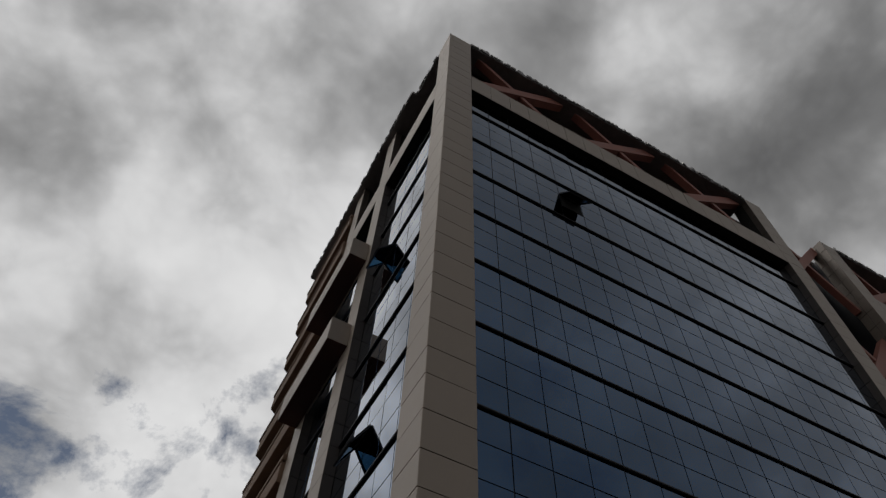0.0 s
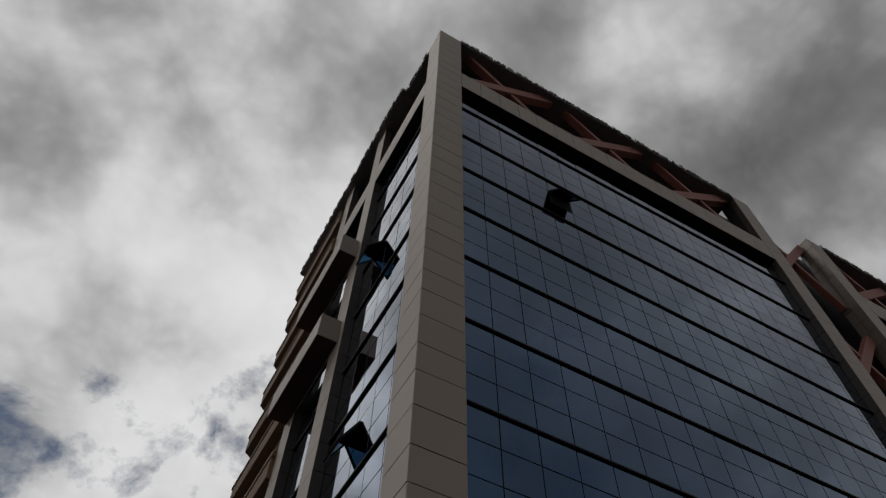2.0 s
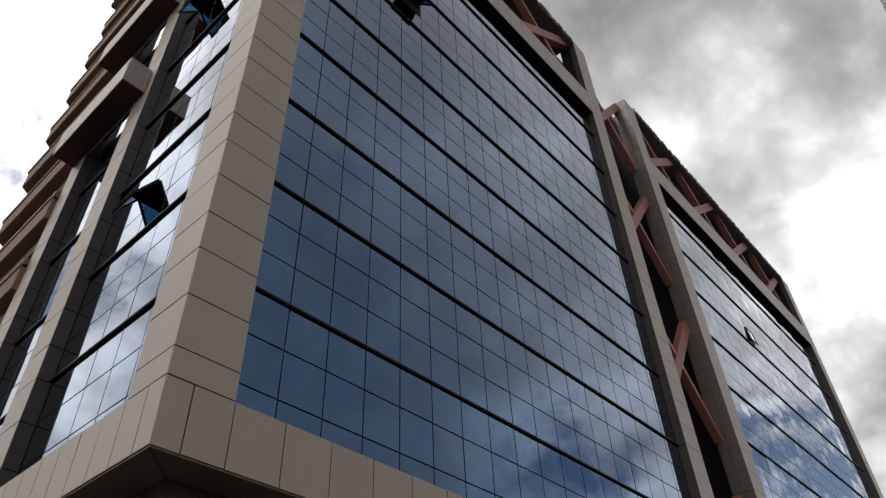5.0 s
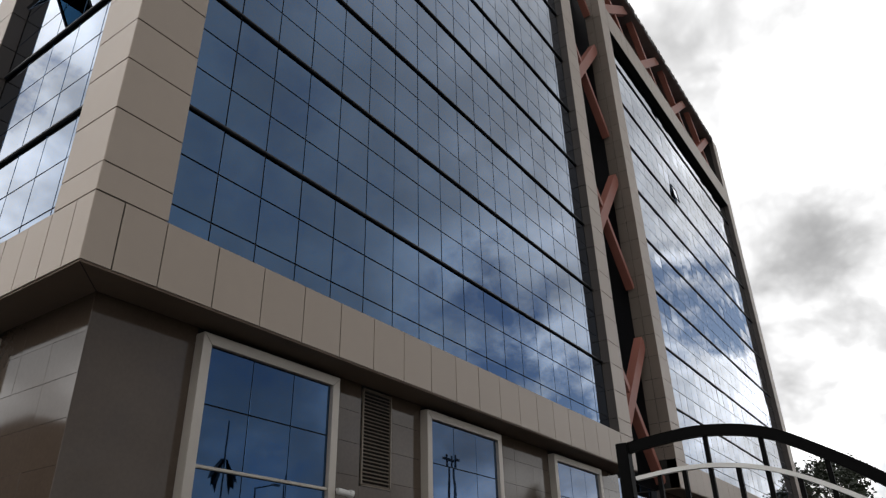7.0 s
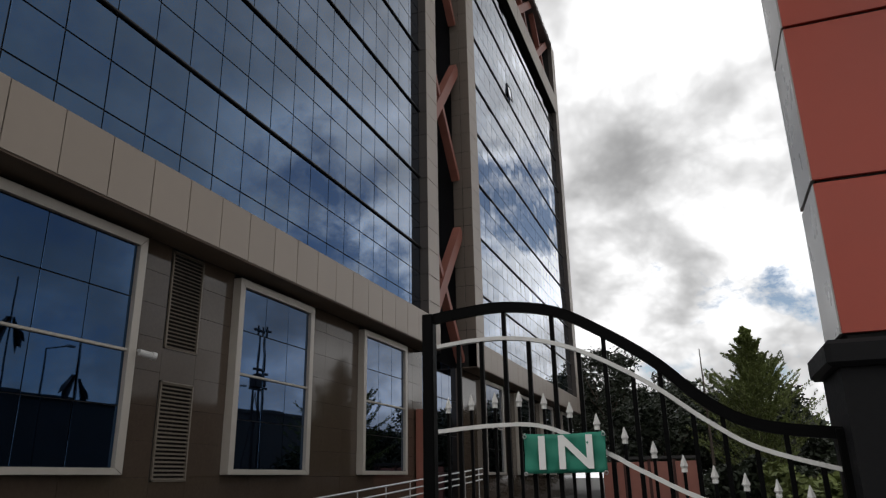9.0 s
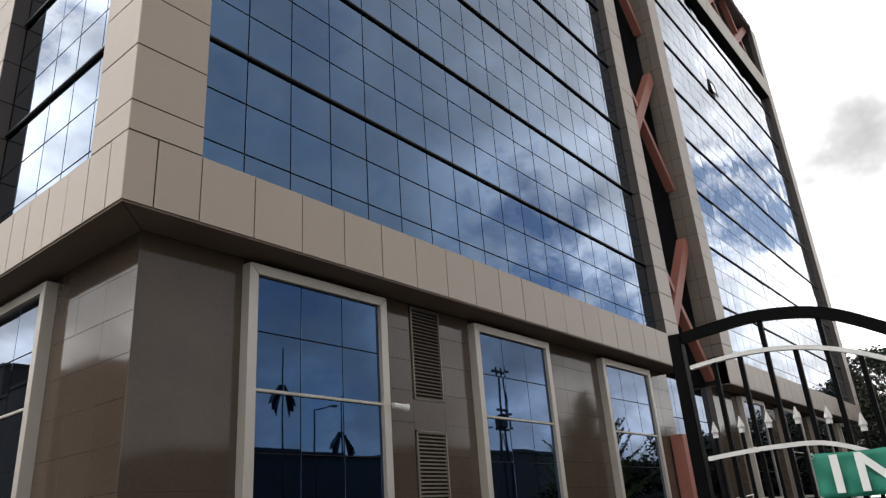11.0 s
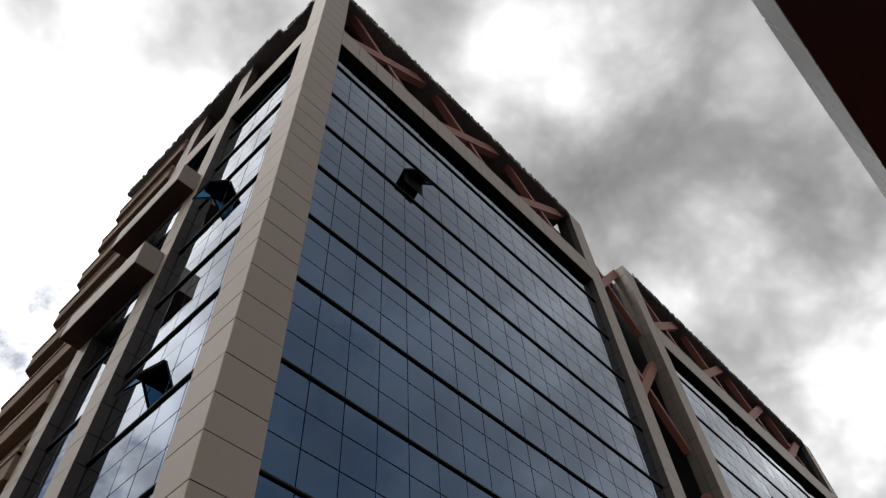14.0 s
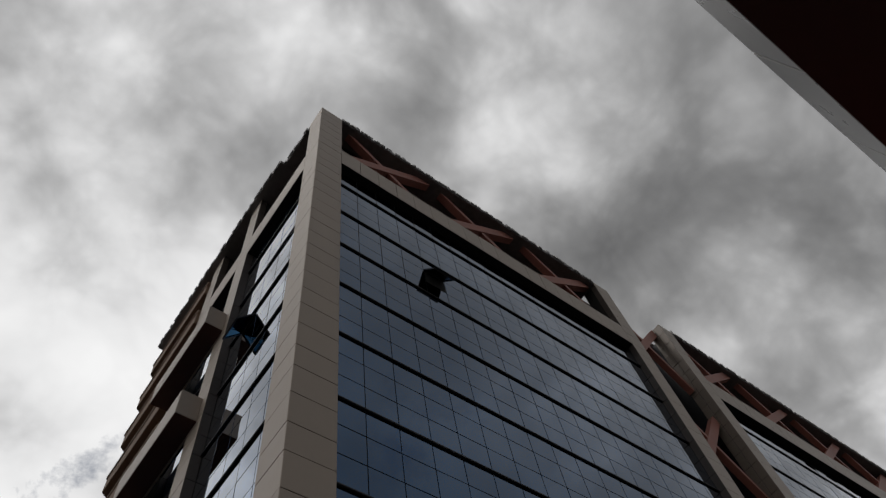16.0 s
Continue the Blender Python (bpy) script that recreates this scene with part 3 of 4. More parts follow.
def ground_window(m, a, b, wall_v, cols=3):
    win = thing("window", "tall ground floor window with blue glass in a light frame", "window", "ground floor windows", "structure")
    win.matrix_basis = m
    f, v0 = 0.23, wall_v - 0.26
    g, zi, zj = 0.007, WZ0 + 0.14, WZ1 - f
    for pts in (((a, WZ0 + g), (a + f, zi + g), (a + f, zj - g), (a, WZ1 - g)), ((b, WZ0 + g), (b, WZ1 - g), (b - f, zj - g), (b - f, zi + g)),
                ((a + g, WZ1), (a + f + g, zj), (b - f - g, zj), (b - g, WZ1)), ((a + g, WZ0), (b - g, WZ0), (b - f - g, zi), (a + f + g, zi))):
        part("frame", mitred(pts, v0, wall_v + 0.02), M_WINFRAME, win)
    gv = wall_v - 0.16
    zs = [WZ0 + 0.14, 3.2, 4.42, 5.66, WZ1 - f]
    us = [a + f + (b - a - 2 * f) * i / cols for i in range(cols + 1)]
    part("backing", boxes((a + f, b - f, gv + 0.03, gv + 0.08, zs[0], zs[-1])), M_FRAME, win)
    for u0, u1 in zip(us, us[1:]):
        for z0, z1 in zip(zs, zs[1:]):
            me = plate_mesh("pane", u1 - u0 - 0.025, z1 - z0 - 0.025, M_GLASS_LOW, 0.02)
            tilt = Matrix.Rotation(rng.gauss(0, 0.002), 4, "X") @ Matrix.Rotation(rng.gauss(0, 0.002), 4, "Z")
            piece("pane", me, win, Matrix.Translation((u0 + 0.012, gv, z0 + 0.012)) @ tilt)
    part("bar", chamfered(a + f, b - f, gv - 0.06, gv - 0.004, 4.39, 4.46, 0.015), M_WINFRAME, win, "light horizontal bar")
    return win


for a, b in WINDOWS:
    ground_window(FRONT, a, b, WY)
ground_window(SIDE, -8.4, -4.35, WX)
for a in (35.2, 43.1, 51.0, 58.9):
    ground_window(FRONT, a, a + 4.1, 0.98)


def louvre(a, b, z0, z1):
    ob = thing("louvre_vent", "brown metal louvre set in the granite wall", "vent", "wall louvres")
    part("backing", boxes((a, b, WY + 0.02, WY + 0.03, z0, z1)), M_JOINT, ob)
    for bx in ((a, a + 0.05, WY - 0.03, WY + 0.02, z0, z1), (b - 0.05, b, WY - 0.03, WY + 0.02, z0, z1),
               (a, b, WY - 0.03, WY + 0.02, z0, z0 + 0.04), (a, b, WY - 0.03, WY + 0.02, z1 - 0.04, z1)):
        part("frame", boxes(bx), M_LOUVRE, ob)
    n = round((z1 - z0) / 0.095)
    bm = bmesh.new()
    add_box(bm, 0, b - a - 0.1, -0.035, 0.035, -0.005, 0.005, Matrix.Rotation(radians(40), 4, "X"))
    me = mesh_of("slat", bm, M_LOUVRE)
    for i in range(n):
        piece("slat", me, ob, Matrix.Translation((a + 0.05, WY - 0.01, z0 + 0.06 + (z1 - z0 - 0.12) * i / (n - 1))))


louvre(8.55, 9.75, 4.7, 7.2)
louvre(8.55, 9.75, 1.6, 3.92)

cam_bracket = thing("security_camera", "small white camera on the window frame", "camera")
bm = bmesh.new()
add_tube(bm, (7.40, 0.62, 4.40), (7.68, 0.5, 4.35), 0.075, 12)
add_tube(bm, (7.67, 0.503, 4.352), (7.76, 0.468, 4.336), 0.095, 12)
part("housing", bm, M_WHITE, cam_bracket)
bm = bmesh.new()
add_tube(bm, (7.45, 0.72, 4.45), (7.5, 0.6, 4.42), 0.03)
part("bracket", bm, M_WHITE, cam_bracket)


# ---------- open window sashes ----------
def open_sash(m, u, z, w, h, v, angle, dark, glass=M_SASH):
    """A top-hung sash pushed outwards."""
    ob = thing("open_window", "dark framed blue window sash pushed open", "window", "open sashes")
    ob.matrix_basis = m @ Matrix.Translation((u, v - 0.02, z)) @ Matrix.Rotation(radians(-angle), 4, "X")
    part("pane", boxes((0.06, w - 0.06, -0.008, 0.0, -h + 0.06, -0.06)), glass, ob)
    for bx in ((0, 0.07, -0.04, 0.03, -h, 0), (w - 0.07, w, -0.04, 0.03, -h, 0), (0.07, w - 0.07, -0.04, 0.03, -h, -h + 0.07), (0.07, w - 0.07, -0.04, 0.03, -0.07, 0)):
        part("frame", boxes(bx), M_FRAME, ob)
    if dark:  # unlit room behind it
        part("opening", boxes((u + 0.03, u + w - 0.03, v - 0.012, v - 0.006, z - h + 0.03, z - 0.03)), M_JOINT, building, "dark open window", m)
    return ob


open_sash(FRONT, 6.58, 32.37, 1.25, 1.2, GL, 36, True, M_GLASS_LOW)
open_sash(FRONT, 43.35, 31.55, 1.22, 1.15, GL, 5, False, M_GLASS)
open_sash(SIDE, -5.97, 17.78, 1.28, 1.12, GL, 30, False)
open_sash(SIDE, -6.45, 29.5, 1.28, 1.28, GL, 37, False)

# ---------- entrance portal by the camera ----------
portal = thing("gate_portal", "red clad entrance portal with a grey edge and maroon soffit", "gateway")
PY, PYB = -12.2, -13.13
PZ = [2.42, 3.56, 4.88, 6.2, 7.69]
PX = 0.14
pylon = part("pylon", boxes((PX + 0.03, PX + 0.68, PYB + 0.05, PY - 0.04, 2.3, 7.66)), M_JOINT, portal, "red and grey clad pylon")
left_of = Matrix(((0, 1, 0, PX), (-1, 0, 0, 0.0), (0, 0, 1, 0), (0, 0, 0, 1)))
clad(pylon, left_of, [-PY, -PYB], PZ, 0.0, M_REDPANEL)
towards = Matrix(((-1, 0, 0, 0), (0, -1, 0, PY), (0, 0, 1, 0), (0, 0, 0, 1)))
clad(pylon, towards, [-PX - 0.71, -PX], PZ, 0.0, M_GREY)
away = Matrix(((0, -1, 0, PX + 0.71), (1, 0, 0, 0), (0, 0, 1, 0), (0, 0, 0, 1)))
clad(pylon, away, [PYB, PY], PZ, 0.0, M_REDPANEL)
part("base", boxes((PX - 0.05, PX + 0.76, PYB - 0.05, PY + 0.05, 0, 2.2)), M_STONE, portal, "black granite base")
part("base_cap", chamfered(PX - 0.12, PX + 0.84, PYB - 0.13, PY + 0.13, 2.2, 2.38, 0.03), M_STONE, portal)
lintel = part("lintel", boxes((-9.0, PX, PYB + 0.05, PY - 0.04, 6.9, 7.66)), M_JOINT, portal, "overhead beam with grey fascia")
clad(lintel, towards, [-PX, 0.42, 1.8] + [3.3 + 1.45 * k for k in range(4)] + [9.0], [6.87, 7.69], 0.0, M_GREY)
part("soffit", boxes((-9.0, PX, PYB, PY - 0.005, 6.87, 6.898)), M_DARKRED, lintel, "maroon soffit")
part("base", boxes((-9.7, -8.9, PYB - 0.05, PY + 0.05, 0, 6.87)), M_STONE, portal)
lamp = thing("downlight", "small round recessed lamp in the soffit, switched off", "lamp")
bm = bmesh.new()
add_tube(bm, (-2.52, -12.65, 6.84), (-2.52, -12.65, 6.88), 0.11, 20)
part("rim", bm, M_FRAME, lamp, smooth=False)
bm = bmesh.new()
add_tube(bm, (-2.52, -12.65, 6.832), (-2.52, -12.65, 6.84), 0.085, 20)
part("lens", bm, M_LENS, lamp)

# ---------- gate ----------
gate = thing("iron_gate", "black iron gate leaf with white rails and spear tips", "gate")
GX = 0.42


def smooth_line(keys, n):
    """Points along (y, z) keys, eased by Catmull-Rom."""
    out_pts = []
    for i in range(len(keys) - 1):
        p0, p1, p2, p3 = keys[max(i - 1, 0)], keys[i], keys[i + 1], keys[min(i + 2, len(keys) - 1)]
        for s in range(n):
            t = s / n
            out_pts.append(tuple(0.5 * (2 * b + (c - a) * t + (2 * a - 5 * b + 4 * c - d) * t * t + (3 * b - a - 3 * c + d) * t ** 3) for a, b, c, d in zip(p0, p1, p2, p3)))
    return out_pts + [keys[-1]]


TOPLINE = smooth_line(((-9.07, 2.86), (-9.4, 2.90), (-9.76, 2.915), (-10.18, 2.84), (-10.54, 2.65), (-10.94, 2.37), (-11.29, 2.04), (-11.64, 1.86), (-12.2, 1.78)), 6)
WLINE = smooth_line(((-9.16, 2.62), (-9.5, 2.65), (-9.84, 2.64), (-10.18, 2.57), (-10.51, 2.43), (-10.91, 2.19), (-11.27, 1.91), (-11.61, 1.70), (-12.2, 1.52)), 6)
LLINE = smooth_line(((-9.16, 1.91), (-9.66, 1.94), (-10.07, 1.91), (-10.55, 1.69), (-10.78, 1.56), (-11.3, 1.32), (-12.2, 1.12)), 6)


def rail(name, pts, w, d, mat):
    """One bent flat bar swept along (y, z) points."""
    bm = bmesh.new()
    rings = []
    for i, (y0, z0) in enumerate(pts):
        (ya, za), (yb, zb) = pts[max(i - 1, 0)], pts[min(i + 1, len(pts) - 1)]
        t = Vector((0, yb - ya, zb - za)).normalized()
        n = Vector((0, -t.z, t.y))
        c = Vector((GX, y0, z0))
        rings.append([bm.verts.new(c + n * (w / 2 * i2) + Vector((d / 2 * j2, 0, 0))) for i2, j2 in ((1, 1), (1, -1), (-1, -1), (-1, 1))])
    for p, q in zip(rings, rings[1:]):
        for k in range(4):
            bm.faces.new((p[k], p[(k + 1) % 4], q[(k + 1) % 4], q[k]))
    bm.faces.new(rings[0])
    bm.faces.new(rings[-1])
    return part(name, bm, mat, gate)


rail("top_rail", TOPLINE, 0.085, 0.06, M_BLACK)
rail("rail", WLINE, 0.032, 0.05, M_WHITE)
rail("rail", LLINE, 0.032, 0.05, M_WHITE)
rail("bottom_rail", [(-9.1, 0.2), (-12.2, 0.2)], 0.06, 0.05, M_BLACK)
part("post", chamfered(GX - 0.05, GX + 0.05, -9.13, -9.03, 0.02, 2.91, 0.008), M_BLACK, gate)
part("post", chamfered(GX - 0.05, GX + 0.05, -12.19, -12.1, 0.02, 1.82, 0.008), M_BLACK, gate)


def at_line(pts, y):
    for (y0, z0), (y1, z1) in zip(pts, pts[1:]):
        if y1 <= y <= y0:
            return z0 + (z1 - z0) * (y - y0) / (y1 - y0)
    return pts[-1][1]


y, k = -9.35, 0
while y > -12.1:
    # every second bar reaches the black top rail, the others the upper white rail
    bar_top = at_line(TOPLINE if k % 2 == 0 and k else WLINE, y)
    part("picket", boxes((GX - 0.017, GX + 0.017, y - 0.017, y + 0.017, 0.2, bar_top)), M_BLACK, gate)
    ys = y + 0.105
    zt = at_line(LLINE, ys) + 0.20
    part("picket", boxes((GX - 0.012, GX + 0.012, ys - 0.012, ys + 0.012, 0.2, zt - 0.05)), M_BLACK, gate)
    bm = bmesh.new()
    add_tube(bm, (GX, ys, zt - 0.06), (GX, ys, zt - 0.035), 0.022, 8, 0.022)
    add_tube(bm, (GX, ys, zt - 0.035), (GX, ys, zt - 0.015), 0.016, 4, 0.029)
    add_tube(bm, (GX, ys, zt - 0.015), (GX, ys, zt + 0.065), 0.029, 4, 0.003)
    part("spear_tip", bm, M_WHITE, gate, "white spear tip")
    y, k = y - 0.203, k + 1

banner = thing("banner", "green cloth banner with white letters tied to the gate", "banner")
bm = bmesh.new()
nu, nv = 24, 8
grid = [[bm.verts.new((GX - 0.09 + 0.010 * math.sin(i * 0.9 + j * 0.4) + 0.007 * math.sin(i * 0.37 - j * 1.1) + 0.004 * math.sin(i * 2.1 + j * 0.9), -9.90 - 0.63 * i / nu, 1.86 - 0.30 * j / nv - 0.012 * math.sin(math.pi * i / nu) * (1 - j / nv))) for j in range(nv + 1)] for i in range(nu + 1)]
for i in range(nu):
    for j in range(nv):
        bm.faces.new((grid[i][j], grid[i + 1][j], grid[i + 1][j + 1], grid[i][j + 1]))
cloth = part("cloth", bm, M_BANNER, banner, smooth=True)
cloth.modifiers.new("thick", "SOLIDIFY").thickness = 0.004
for ty, tz in ((-9.91, 1.85), (-10.52, 1.85), (-9.91, 1.57), (-10.52, 1.57)):
    bm = bmesh.new()
    add_tube(bm, (GX - 0.10, ty, tz), (GX, ty + 0.02, tz + 0.015), 0.006, 6)
    part("tie", bm, M_WHITE, banner, "white cord tie")
    bm = bmesh.new()
    ring = [[bm.verts.new((GX - 0.108 + 0.004 * math.cos(q), ty + (0.013 + 0.004 * math.sin(q)) * math.cos(p), tz - 0.012 + (0.013 + 0.004 * math.sin(q)) * math.sin(p)))
             for q in (0.0, 1.57, 3.14, 4.71)] for p in (2 * math.pi * i / 12 for i in range(12))]
    for i in range(12):
        for j in range(4):
            bm.faces.new((ring[i][j], ring[(i + 1) % 12][j], ring[(i + 1) % 12][(j + 1) % 4], ring[i][(j + 1) % 4]))
    part("eyelet", bm, M_STEEL, banner, "metal eyelet")
letters = bpy.data.curves.new("lettering", "FONT")
letters.body, letters.size, letters.extrude = "IN", 0.35, 0.002
letters.space_character = 1.3
letters.offset = 0.006
letters.align_x, letters.align_y = "CENTER", "CENTER"
letters.materials.append(M_LETTER)
lob = new("lettering", letters)
lob.parent = banner
lob.matrix_basis = Matrix(((0, 0, -1, GX - 0.108), (-1.12, 0, 0, -10.225), (0, 1, 0, 1.70), (0, 0, 0, 1)))

# ---------- ramp rail by the ground floor ----------
ramp = thing("handrail", "stainless steel ramp handrail beside the building", "railing")
for i in range(3):
    bm = bmesh.new()
    add_tube(bm, (9.0, -2.2, 1.05 - 0.22 * i), (24.5, -2.2, 1.95 - 0.22 * i), 0.025)
    part("rail", bm, M_STEEL, ramp)
for i in range(9):
    x = 9.2 + 1.85 * i
    bm = bmesh.new()
    add_tube(bm, (x, -2.2, 0.0), (x, -2.2, 1.05 + 0.9 * (x - 9) / 15.5), 0.022)
    part("post", bm, M_STEEL, ramp)

# ---------- ground ----------
ground = tagged(new("ground", mesh_of("ground", boxes((-1500, 1500, -1500, 1500, -0.5, 0.0)), M_GROUND)), "dark asphalt ground that reaches the horizon", "ground", kind="structure")


# ---------- trees ----------
def leaf_cloud(count, place, size, mat, flat=0.5):
    verts, faces = [], []
    for i in range(count):
        c, out_dir, s = place()
        a = Vector((rng.gauss(0, 1), rng.gauss(0, 1), rng.gauss(0, 1) * flat)).normalized()
        b = a.cross(Vector((rng.gauss(0, 1), rng.gauss(0, 1), rng.gauss(0, 1)))).normalized()
        s = s * size * rng.uniform(0.6, 1.4)
        n = len(verts)
        verts += [c - a * s, c + b * s * 0.45, c + a * s, c - b * s * 0.45]
        faces.append((n, n + 1, n + 2, n + 3))
    me = bpy.data.meshes.new("crown")
    me.from_pydata([tuple(v) for v in verts], [], faces)
    me.materials.append(mat)
    return me


def broad_tree(x, y, h, r, label):
    ob = thing("tree", label, "tree", "trees beyond the building")
    ob.matrix_basis = pose(x, y, 0)
    bm = bmesh.new()
    add_tube(bm, (0, 0, 0), (0.1, 0.05, h * 0.55), 0.28, 8, 0.16)
    tips = []
    for i in range(14):
        t = rng.uniform(0, 2 * math.pi)
        z0 = h * rng.uniform(0.12, 0.5)
        end = Vector((math.cos(t) * r * rng.uniform(0.4, 0.8), math.sin(t) * r * rng.uniform(0.4, 0.8), h * rng.uniform(0.25, 0.92)))
        add_tube(bm, (0.05, 0.02, z0), end, 0.12, 5, 0.03)
        tips.append(end)
    part("trunk", bm, M_BARK, ob)
    clumps = [(p + Vector((rng.gauss(0, 0.8), rng.gauss(0, 0.8), rng.gauss(0, 0.8))), rng.uniform(0.22, 0.42) * r) for p in tips for _ in range(3)]

    def place():
        c, cr = rng.choice(clumps)
        d = Vector((rng.gauss(0, 1), rng.gauss(0, 1), rng.gauss(0, 1))).normalized()
        return c + d * cr * rng.random() ** 0.5, d, 1.0
    crown = new("crown", leaf_cloud(9000, place, 0.24, M_LEAF))
    crown.parent = ob
    return ob


for x, y, h, r in ((60, -8, 6.5, 3.5), (66, -13, 7, 4), (58, -16, 5.5, 3.5), (70, -6, 8, 4), (52, -20, 5, 3.5), (74, -18, 9, 4.5), (78, -1, 15.5, 4.5), (84, 5, 16, 5), (80, -7, 14, 4), (92, -8, 13, 4.5), (88, 0, 17, 5), (98, -14, 13, 5), (75, -12, 10, 3.5), (105, -4, 15, 5)):
    broad_tree(x, y, h, r, "dark green broadleaf tree behind the gate")


def hedge(x, y0, y1, h, mat, label):
    ob = thing("hedge", label, "hedge", kind="stuff")
    ob.matrix_basis = pose(x, 0, 0)
    bm = bmesh.new()
    for i in range(24):
        yy = y0 + (y1 - y0) * (i + 0.5) / 24
        add_tube(bm, (rng.uniform(-0.3, 0.3), yy, 0), (rng.uniform(-0.5, 0.5), yy + rng.uniform(-0.5, 0.5), h * 0.8), 0.06, 5, 0.02)
    part("stems", bm, M_BARK, ob)

    def place():
        yy = rng.uniform(y0, y1)
        top = h * (0.85 + 0.15 * math.sin(yy * 1.3) + 0.1 * math.sin(yy * 3.1))
        return Vector((rng.gauss(0, 0.7), yy, top * rng.random() ** 0.7)), Vector((0, 0, 1)), 1.0
    crown = new("leaves", leaf_cloud(12000, place, 0.20, mat))
    crown.parent = ob


hedge(54.0, -34.0, -5.0, 2.4, M_LEAF, "dark green uneven hedge behind the boundary wall")
hedge(27.0, -18.5, -13.2, 1.75, M_CONIFER, "yellow-green shrubs in front of the conifer")
hedge(40.0, -20.0, -10.8, 2.3, M_LEAF, "dark green shrubs beside the boundary wall")

# red boundary wall with a pale coping beyond the yard
bwall = thing("boundary_wall", "low red brick boundary wall with pale coping", "wall", kind="structure")
for i in range(4):
    y0 = -4.4 - 1.55 * i
    part("wall_panel", chamfered(45.0, 45.25, y0 - 1.35, y0, 0.0, 2.42, 0.01), M_RED, bwall)
    part("post", chamfered(44.94, 45.31, y0 - 1.55, y0 - 1.35, 0.0, 2.55, 0.01), M_BROWNDARK, bwall)
part("coping", chamfered(44.9, 45.35, -10.6, -4.4, 2.55, 2.75, 0.02), M_FAR, bwall)


def conifer(x, y, h, r):
    ob = thing("conifer", "yellow-green feathery conifer behind the gate", "tree")
    ob.matrix_basis = pose(x, y, 0)
    bm = bmesh.new()
    add_tube(bm, (0, 0, 0), (0, 0, h * 0.95), 0.14, 8, 0.02)
    sprays = []
    for i in range(300):
        f = rng.random() ** 0.75
        z = 0.3 + (h - 0.7) * f
        reach = r * (1 - f) ** 1.05 * rng.uniform(0.35, 1.2) + 0.10
        t = rng.uniform(0, 2 * math.pi)
        a = Vector((0, 0, z))
        b = Vector((math.cos(t) * reach, math.sin(t) * reach, z + reach * rng.uniform(0.45, 0.95) + 0.25))
        add_tube(bm, a, b, 0.02, 4, 0.006)
        sprays.append((a, b))
    part("trunk", bm, M_BARK, ob)

    # feathery sprigs that point along their branch and thin out to its tip
    verts, faces = [], []
    for i in range(60000):
        a, b = rng.choice(sprays)
        f = rng.random() ** 0.7 * 1.04
        s = (0.20 * (1.08 - f) + 0.015) * min(1.0, 0.3 + (b - a).length * 0.3)
        c = a.lerp(b, f) + Vector((rng.gauss(0, s), rng.gauss(0, s), rng.gauss(0, s)))
        d = ((b - a).normalized() + Vector((rng.gauss(0, 0.45), rng.gauss(0, 0.45), rng.gauss(0.25, 0.4)))).normalized()
        w = d.cross(Vector((rng.gauss(0, 1), rng.gauss(0, 1), rng.gauss(0, 1)))).normalized()
        size = rng.uniform(0.09, 0.24)
        n = len(verts)
        verts += [tuple(c), tuple(c + d * size * 0.5 + w * size * 0.2), tuple(c + d * size), tuple(c + d * size * 0.5 - w * size * 0.2)]
        faces.append((n, n + 1, n + 2, n + 3))
    me = bpy.data.meshes.new("crown")
    me.from_pydata(verts, [], faces)
    me.materials.append(M_CONIFER)
    crown = new("crown", me)
    crown.parent = ob


conifer(46.7, -14.45, 11.1, 5.0)
bare = thing("bare_trunk", "thin bare dead tree trunk", "tree")
bm = bmesh.new()
add_tube(bm, (44, -11.4, 0), (44.05, -11.4, 9.4), 0.12, 6, 0.03)
for i in range(6):
    t = rng.uniform(0, 6.28)
    z = rng.uniform(4.5, 8)
    add_tube(bm, (44, -11.4, z), (44 + 0.5 * math.cos(t), -11.4 + 0.5 * math.sin(t), z + 0.5), 0.03, 4, 0.01)
part("trunk", bm, M_BARK, bare)

# ---------- the street behind the camera, seen mirrored in the glass ----------
for x, y, w, d, h in ((-6, -52, 22, 10, 8.5), (19, -54, 26, 10, 7.5), (50, -58, 34, 12, 10.3), (-36, 8, 12, 30, 12), (-42, 56, 14, 30, 15), (-40, 90, 16, 36, 23), (-44, 130, 18, 40, 30), (98, -60, 56, 12, 12), (152, -60, 50, 12, 11)):
    house = thing("street_building", "low weathered building across the street", "building", "street buildings")
    house.matrix_basis = pose(x, y, 0)
    part("wall", boxes((-w / 2, w / 2, -d / 2, d / 2, 0, h)), M_FAR, house)
    part("parapet", boxes((-w / 2 - 0.2, w / 2 + 0.2, -d / 2 - 0.2, d / 2 + 0.2, h, h + 0.5)), M_FAR, house)
    for i in range(int(w // 3)):
        part("window", boxes((-w / 2 + 0.8 + 3 * i, -w / 2 + 2.4 + 3 * i, d / 2, d / 2 + 0.05, 1.2, 2.8)), M_FRAME, house)
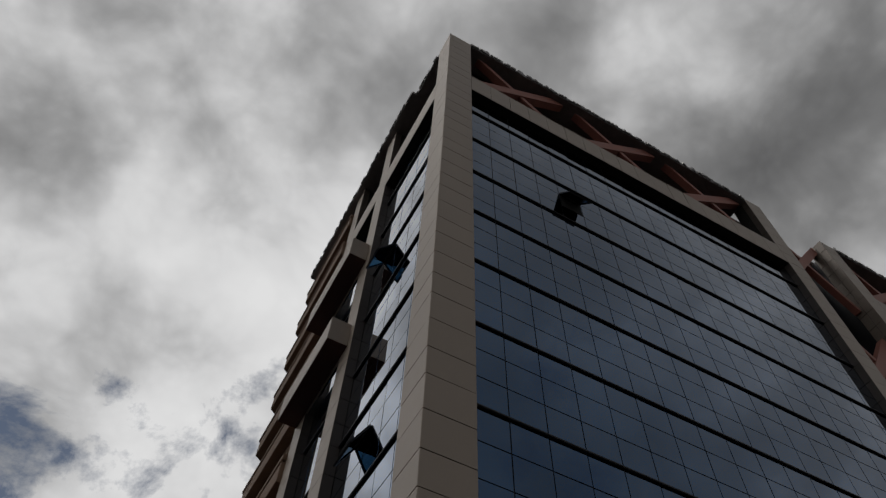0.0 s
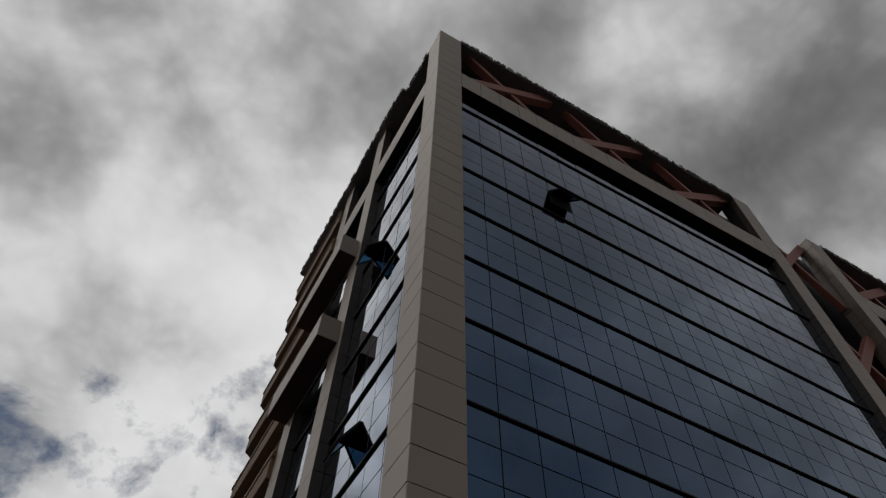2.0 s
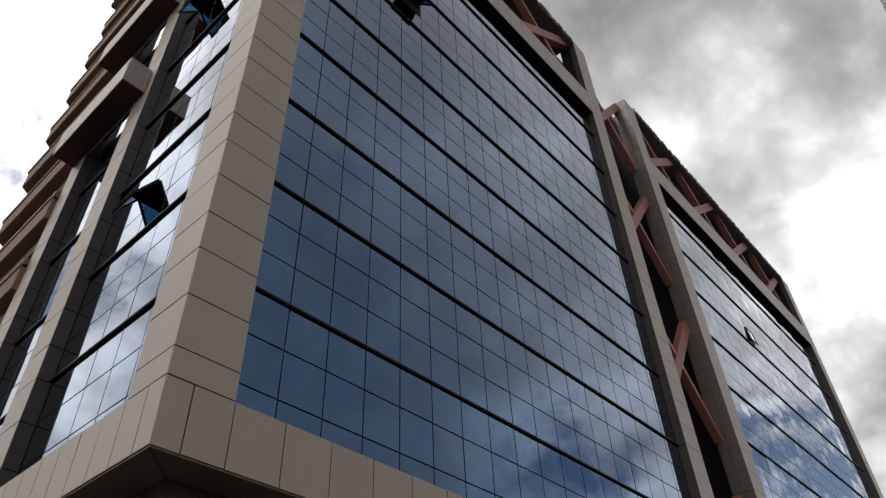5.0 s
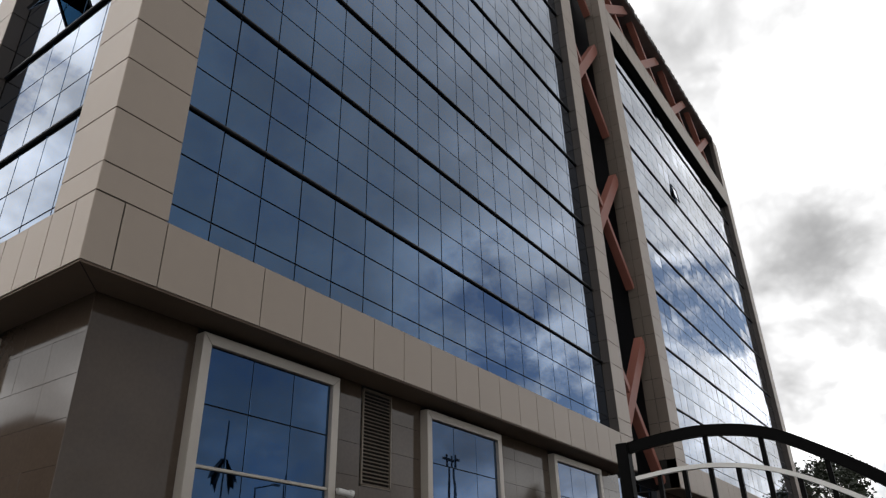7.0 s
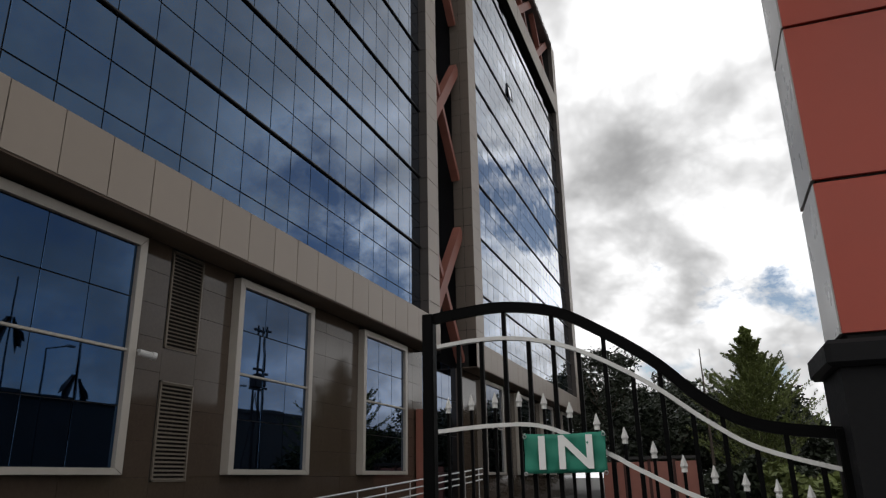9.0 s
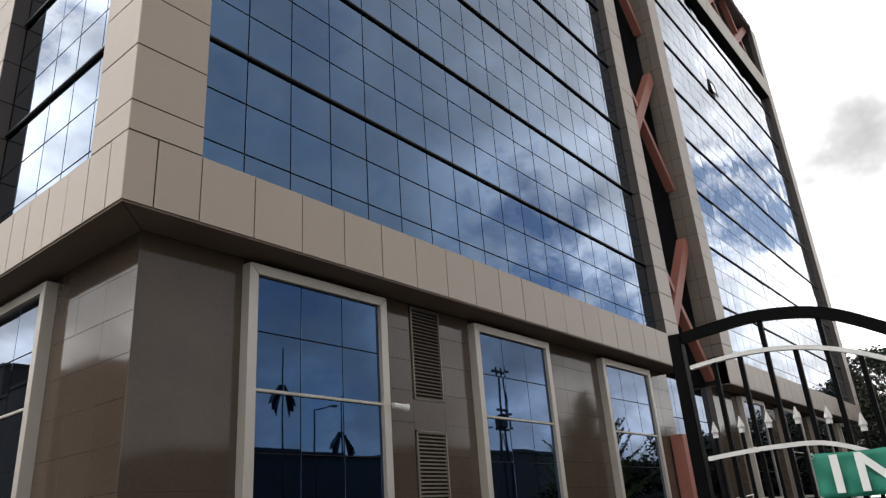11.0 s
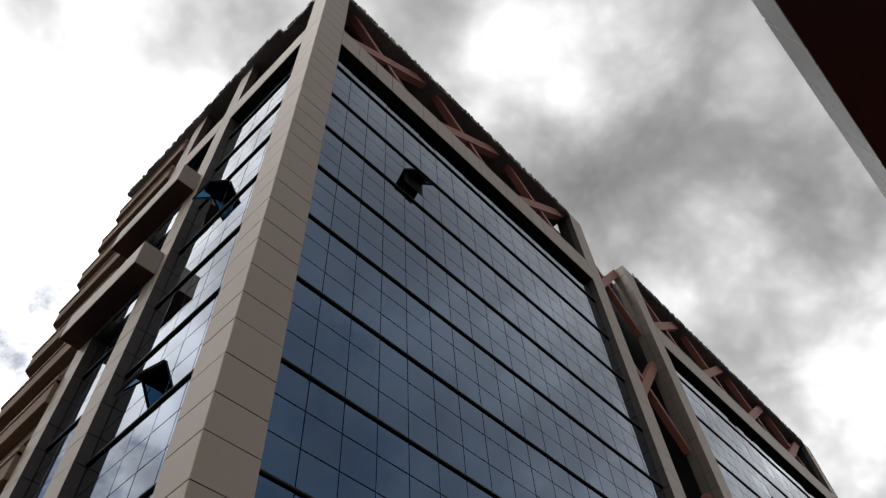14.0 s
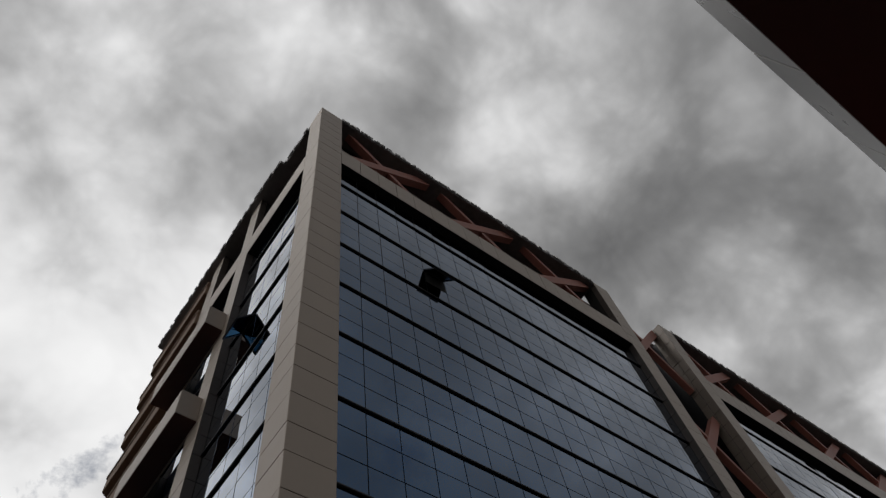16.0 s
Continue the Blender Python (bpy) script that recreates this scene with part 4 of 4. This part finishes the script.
for x, z0 in ((28.7, 8.6), (34.6, 5.6)):
    flag = thing("furled_flag", "dark furled flag on a pole across the street", "flag", "furled flags")
    bm = bmesh.new()
    add_tube(bm, (x, -30, 0), (x, -30, z0 + 6.5), 0.09, 8, 0.05)
    part("pole", bm, M_FRAME, flag)
    bm = bmesh.new()
    for side in (-1, 1):  # two lobes of cloth that droop from the pole head in uneven folds
        rows = []
        for j in range(7):
            f = j / 6
            rows.append([bm.verts.new((x + side * (0.05 + 0.42 * f ** 1.4 + (0.05 + 0.15 * i) * (0.3 + 0.7 * f)), -30 + 0.12 * math.sin(i * 2.3 + side),
                                       z0 + 3.7 - 2.2 * f * (1.0 - 0.10 * i) - (0.35 if i % 2 and j == 6 else 0.0))) for i in range(6)])
        for p, q in zip(rows, rows[1:]):
            for i in range(5):
                bm.faces.new((p[i], p[i + 1], q[i + 1], q[i]))
    cloth = part("cloth", bm, M_FRAME, flag, "dark folded cloth")
    cloth.modifiers.new("thick", "SOLIDIFY").thickness = 0.03
utility = thing("utility_pole", "dark twin-post utility pole with a transformer across the street", "utility pole")
for dx in (-0.55, 0.55):
    bm = bmesh.new()
    add_tube(bm, (57.6 + dx, -30, 0), (57.6 + dx * 0.9, -30, 17.2), 0.16, 8, 0.11)
    part("post", bm, M_FRAME, utility)
for za in (10.6, 12.3, 16.6):
    part("crossarm", boxes((56.4, 58.8, -30.12, -29.88, za, za + 0.22)), M_FRAME, utility)
part("transformer", chamfered(56.95, 58.25, -30.5, -29.6, 10.85, 12.0, 0.08), M_FRAME, utility)
for dx in (-2.4, 2.2):
    bm = bmesh.new()
    add_tube(bm, (57.6, -30, 10.4), (57.6 + dx, -30.4, 0.0), 0.05, 6)
    part("stay", bm, M_FRAME, utility)
for x, y in ((31.7, -30), (20, -34), (56, -32)):
    post = thing("street_lamp", "grey street lamp post across the street", "street lamp", "street lamps")
    bm = bmesh.new()
    add_tube(bm, (x, y, 0), (x, y, 10.8), 0.09, 8, 0.06)
    add_tube(bm, (x, y, 10.8), (x + 1.6, y + 0.3, 11.2), 0.05, 6)
    part("pole", bm, M_FRAME, post)
    part("lantern", boxes((x + 1.4, x + 2.1, y + 0.15, y + 0.45, 11.12, 11.26)), M_GREY, post)
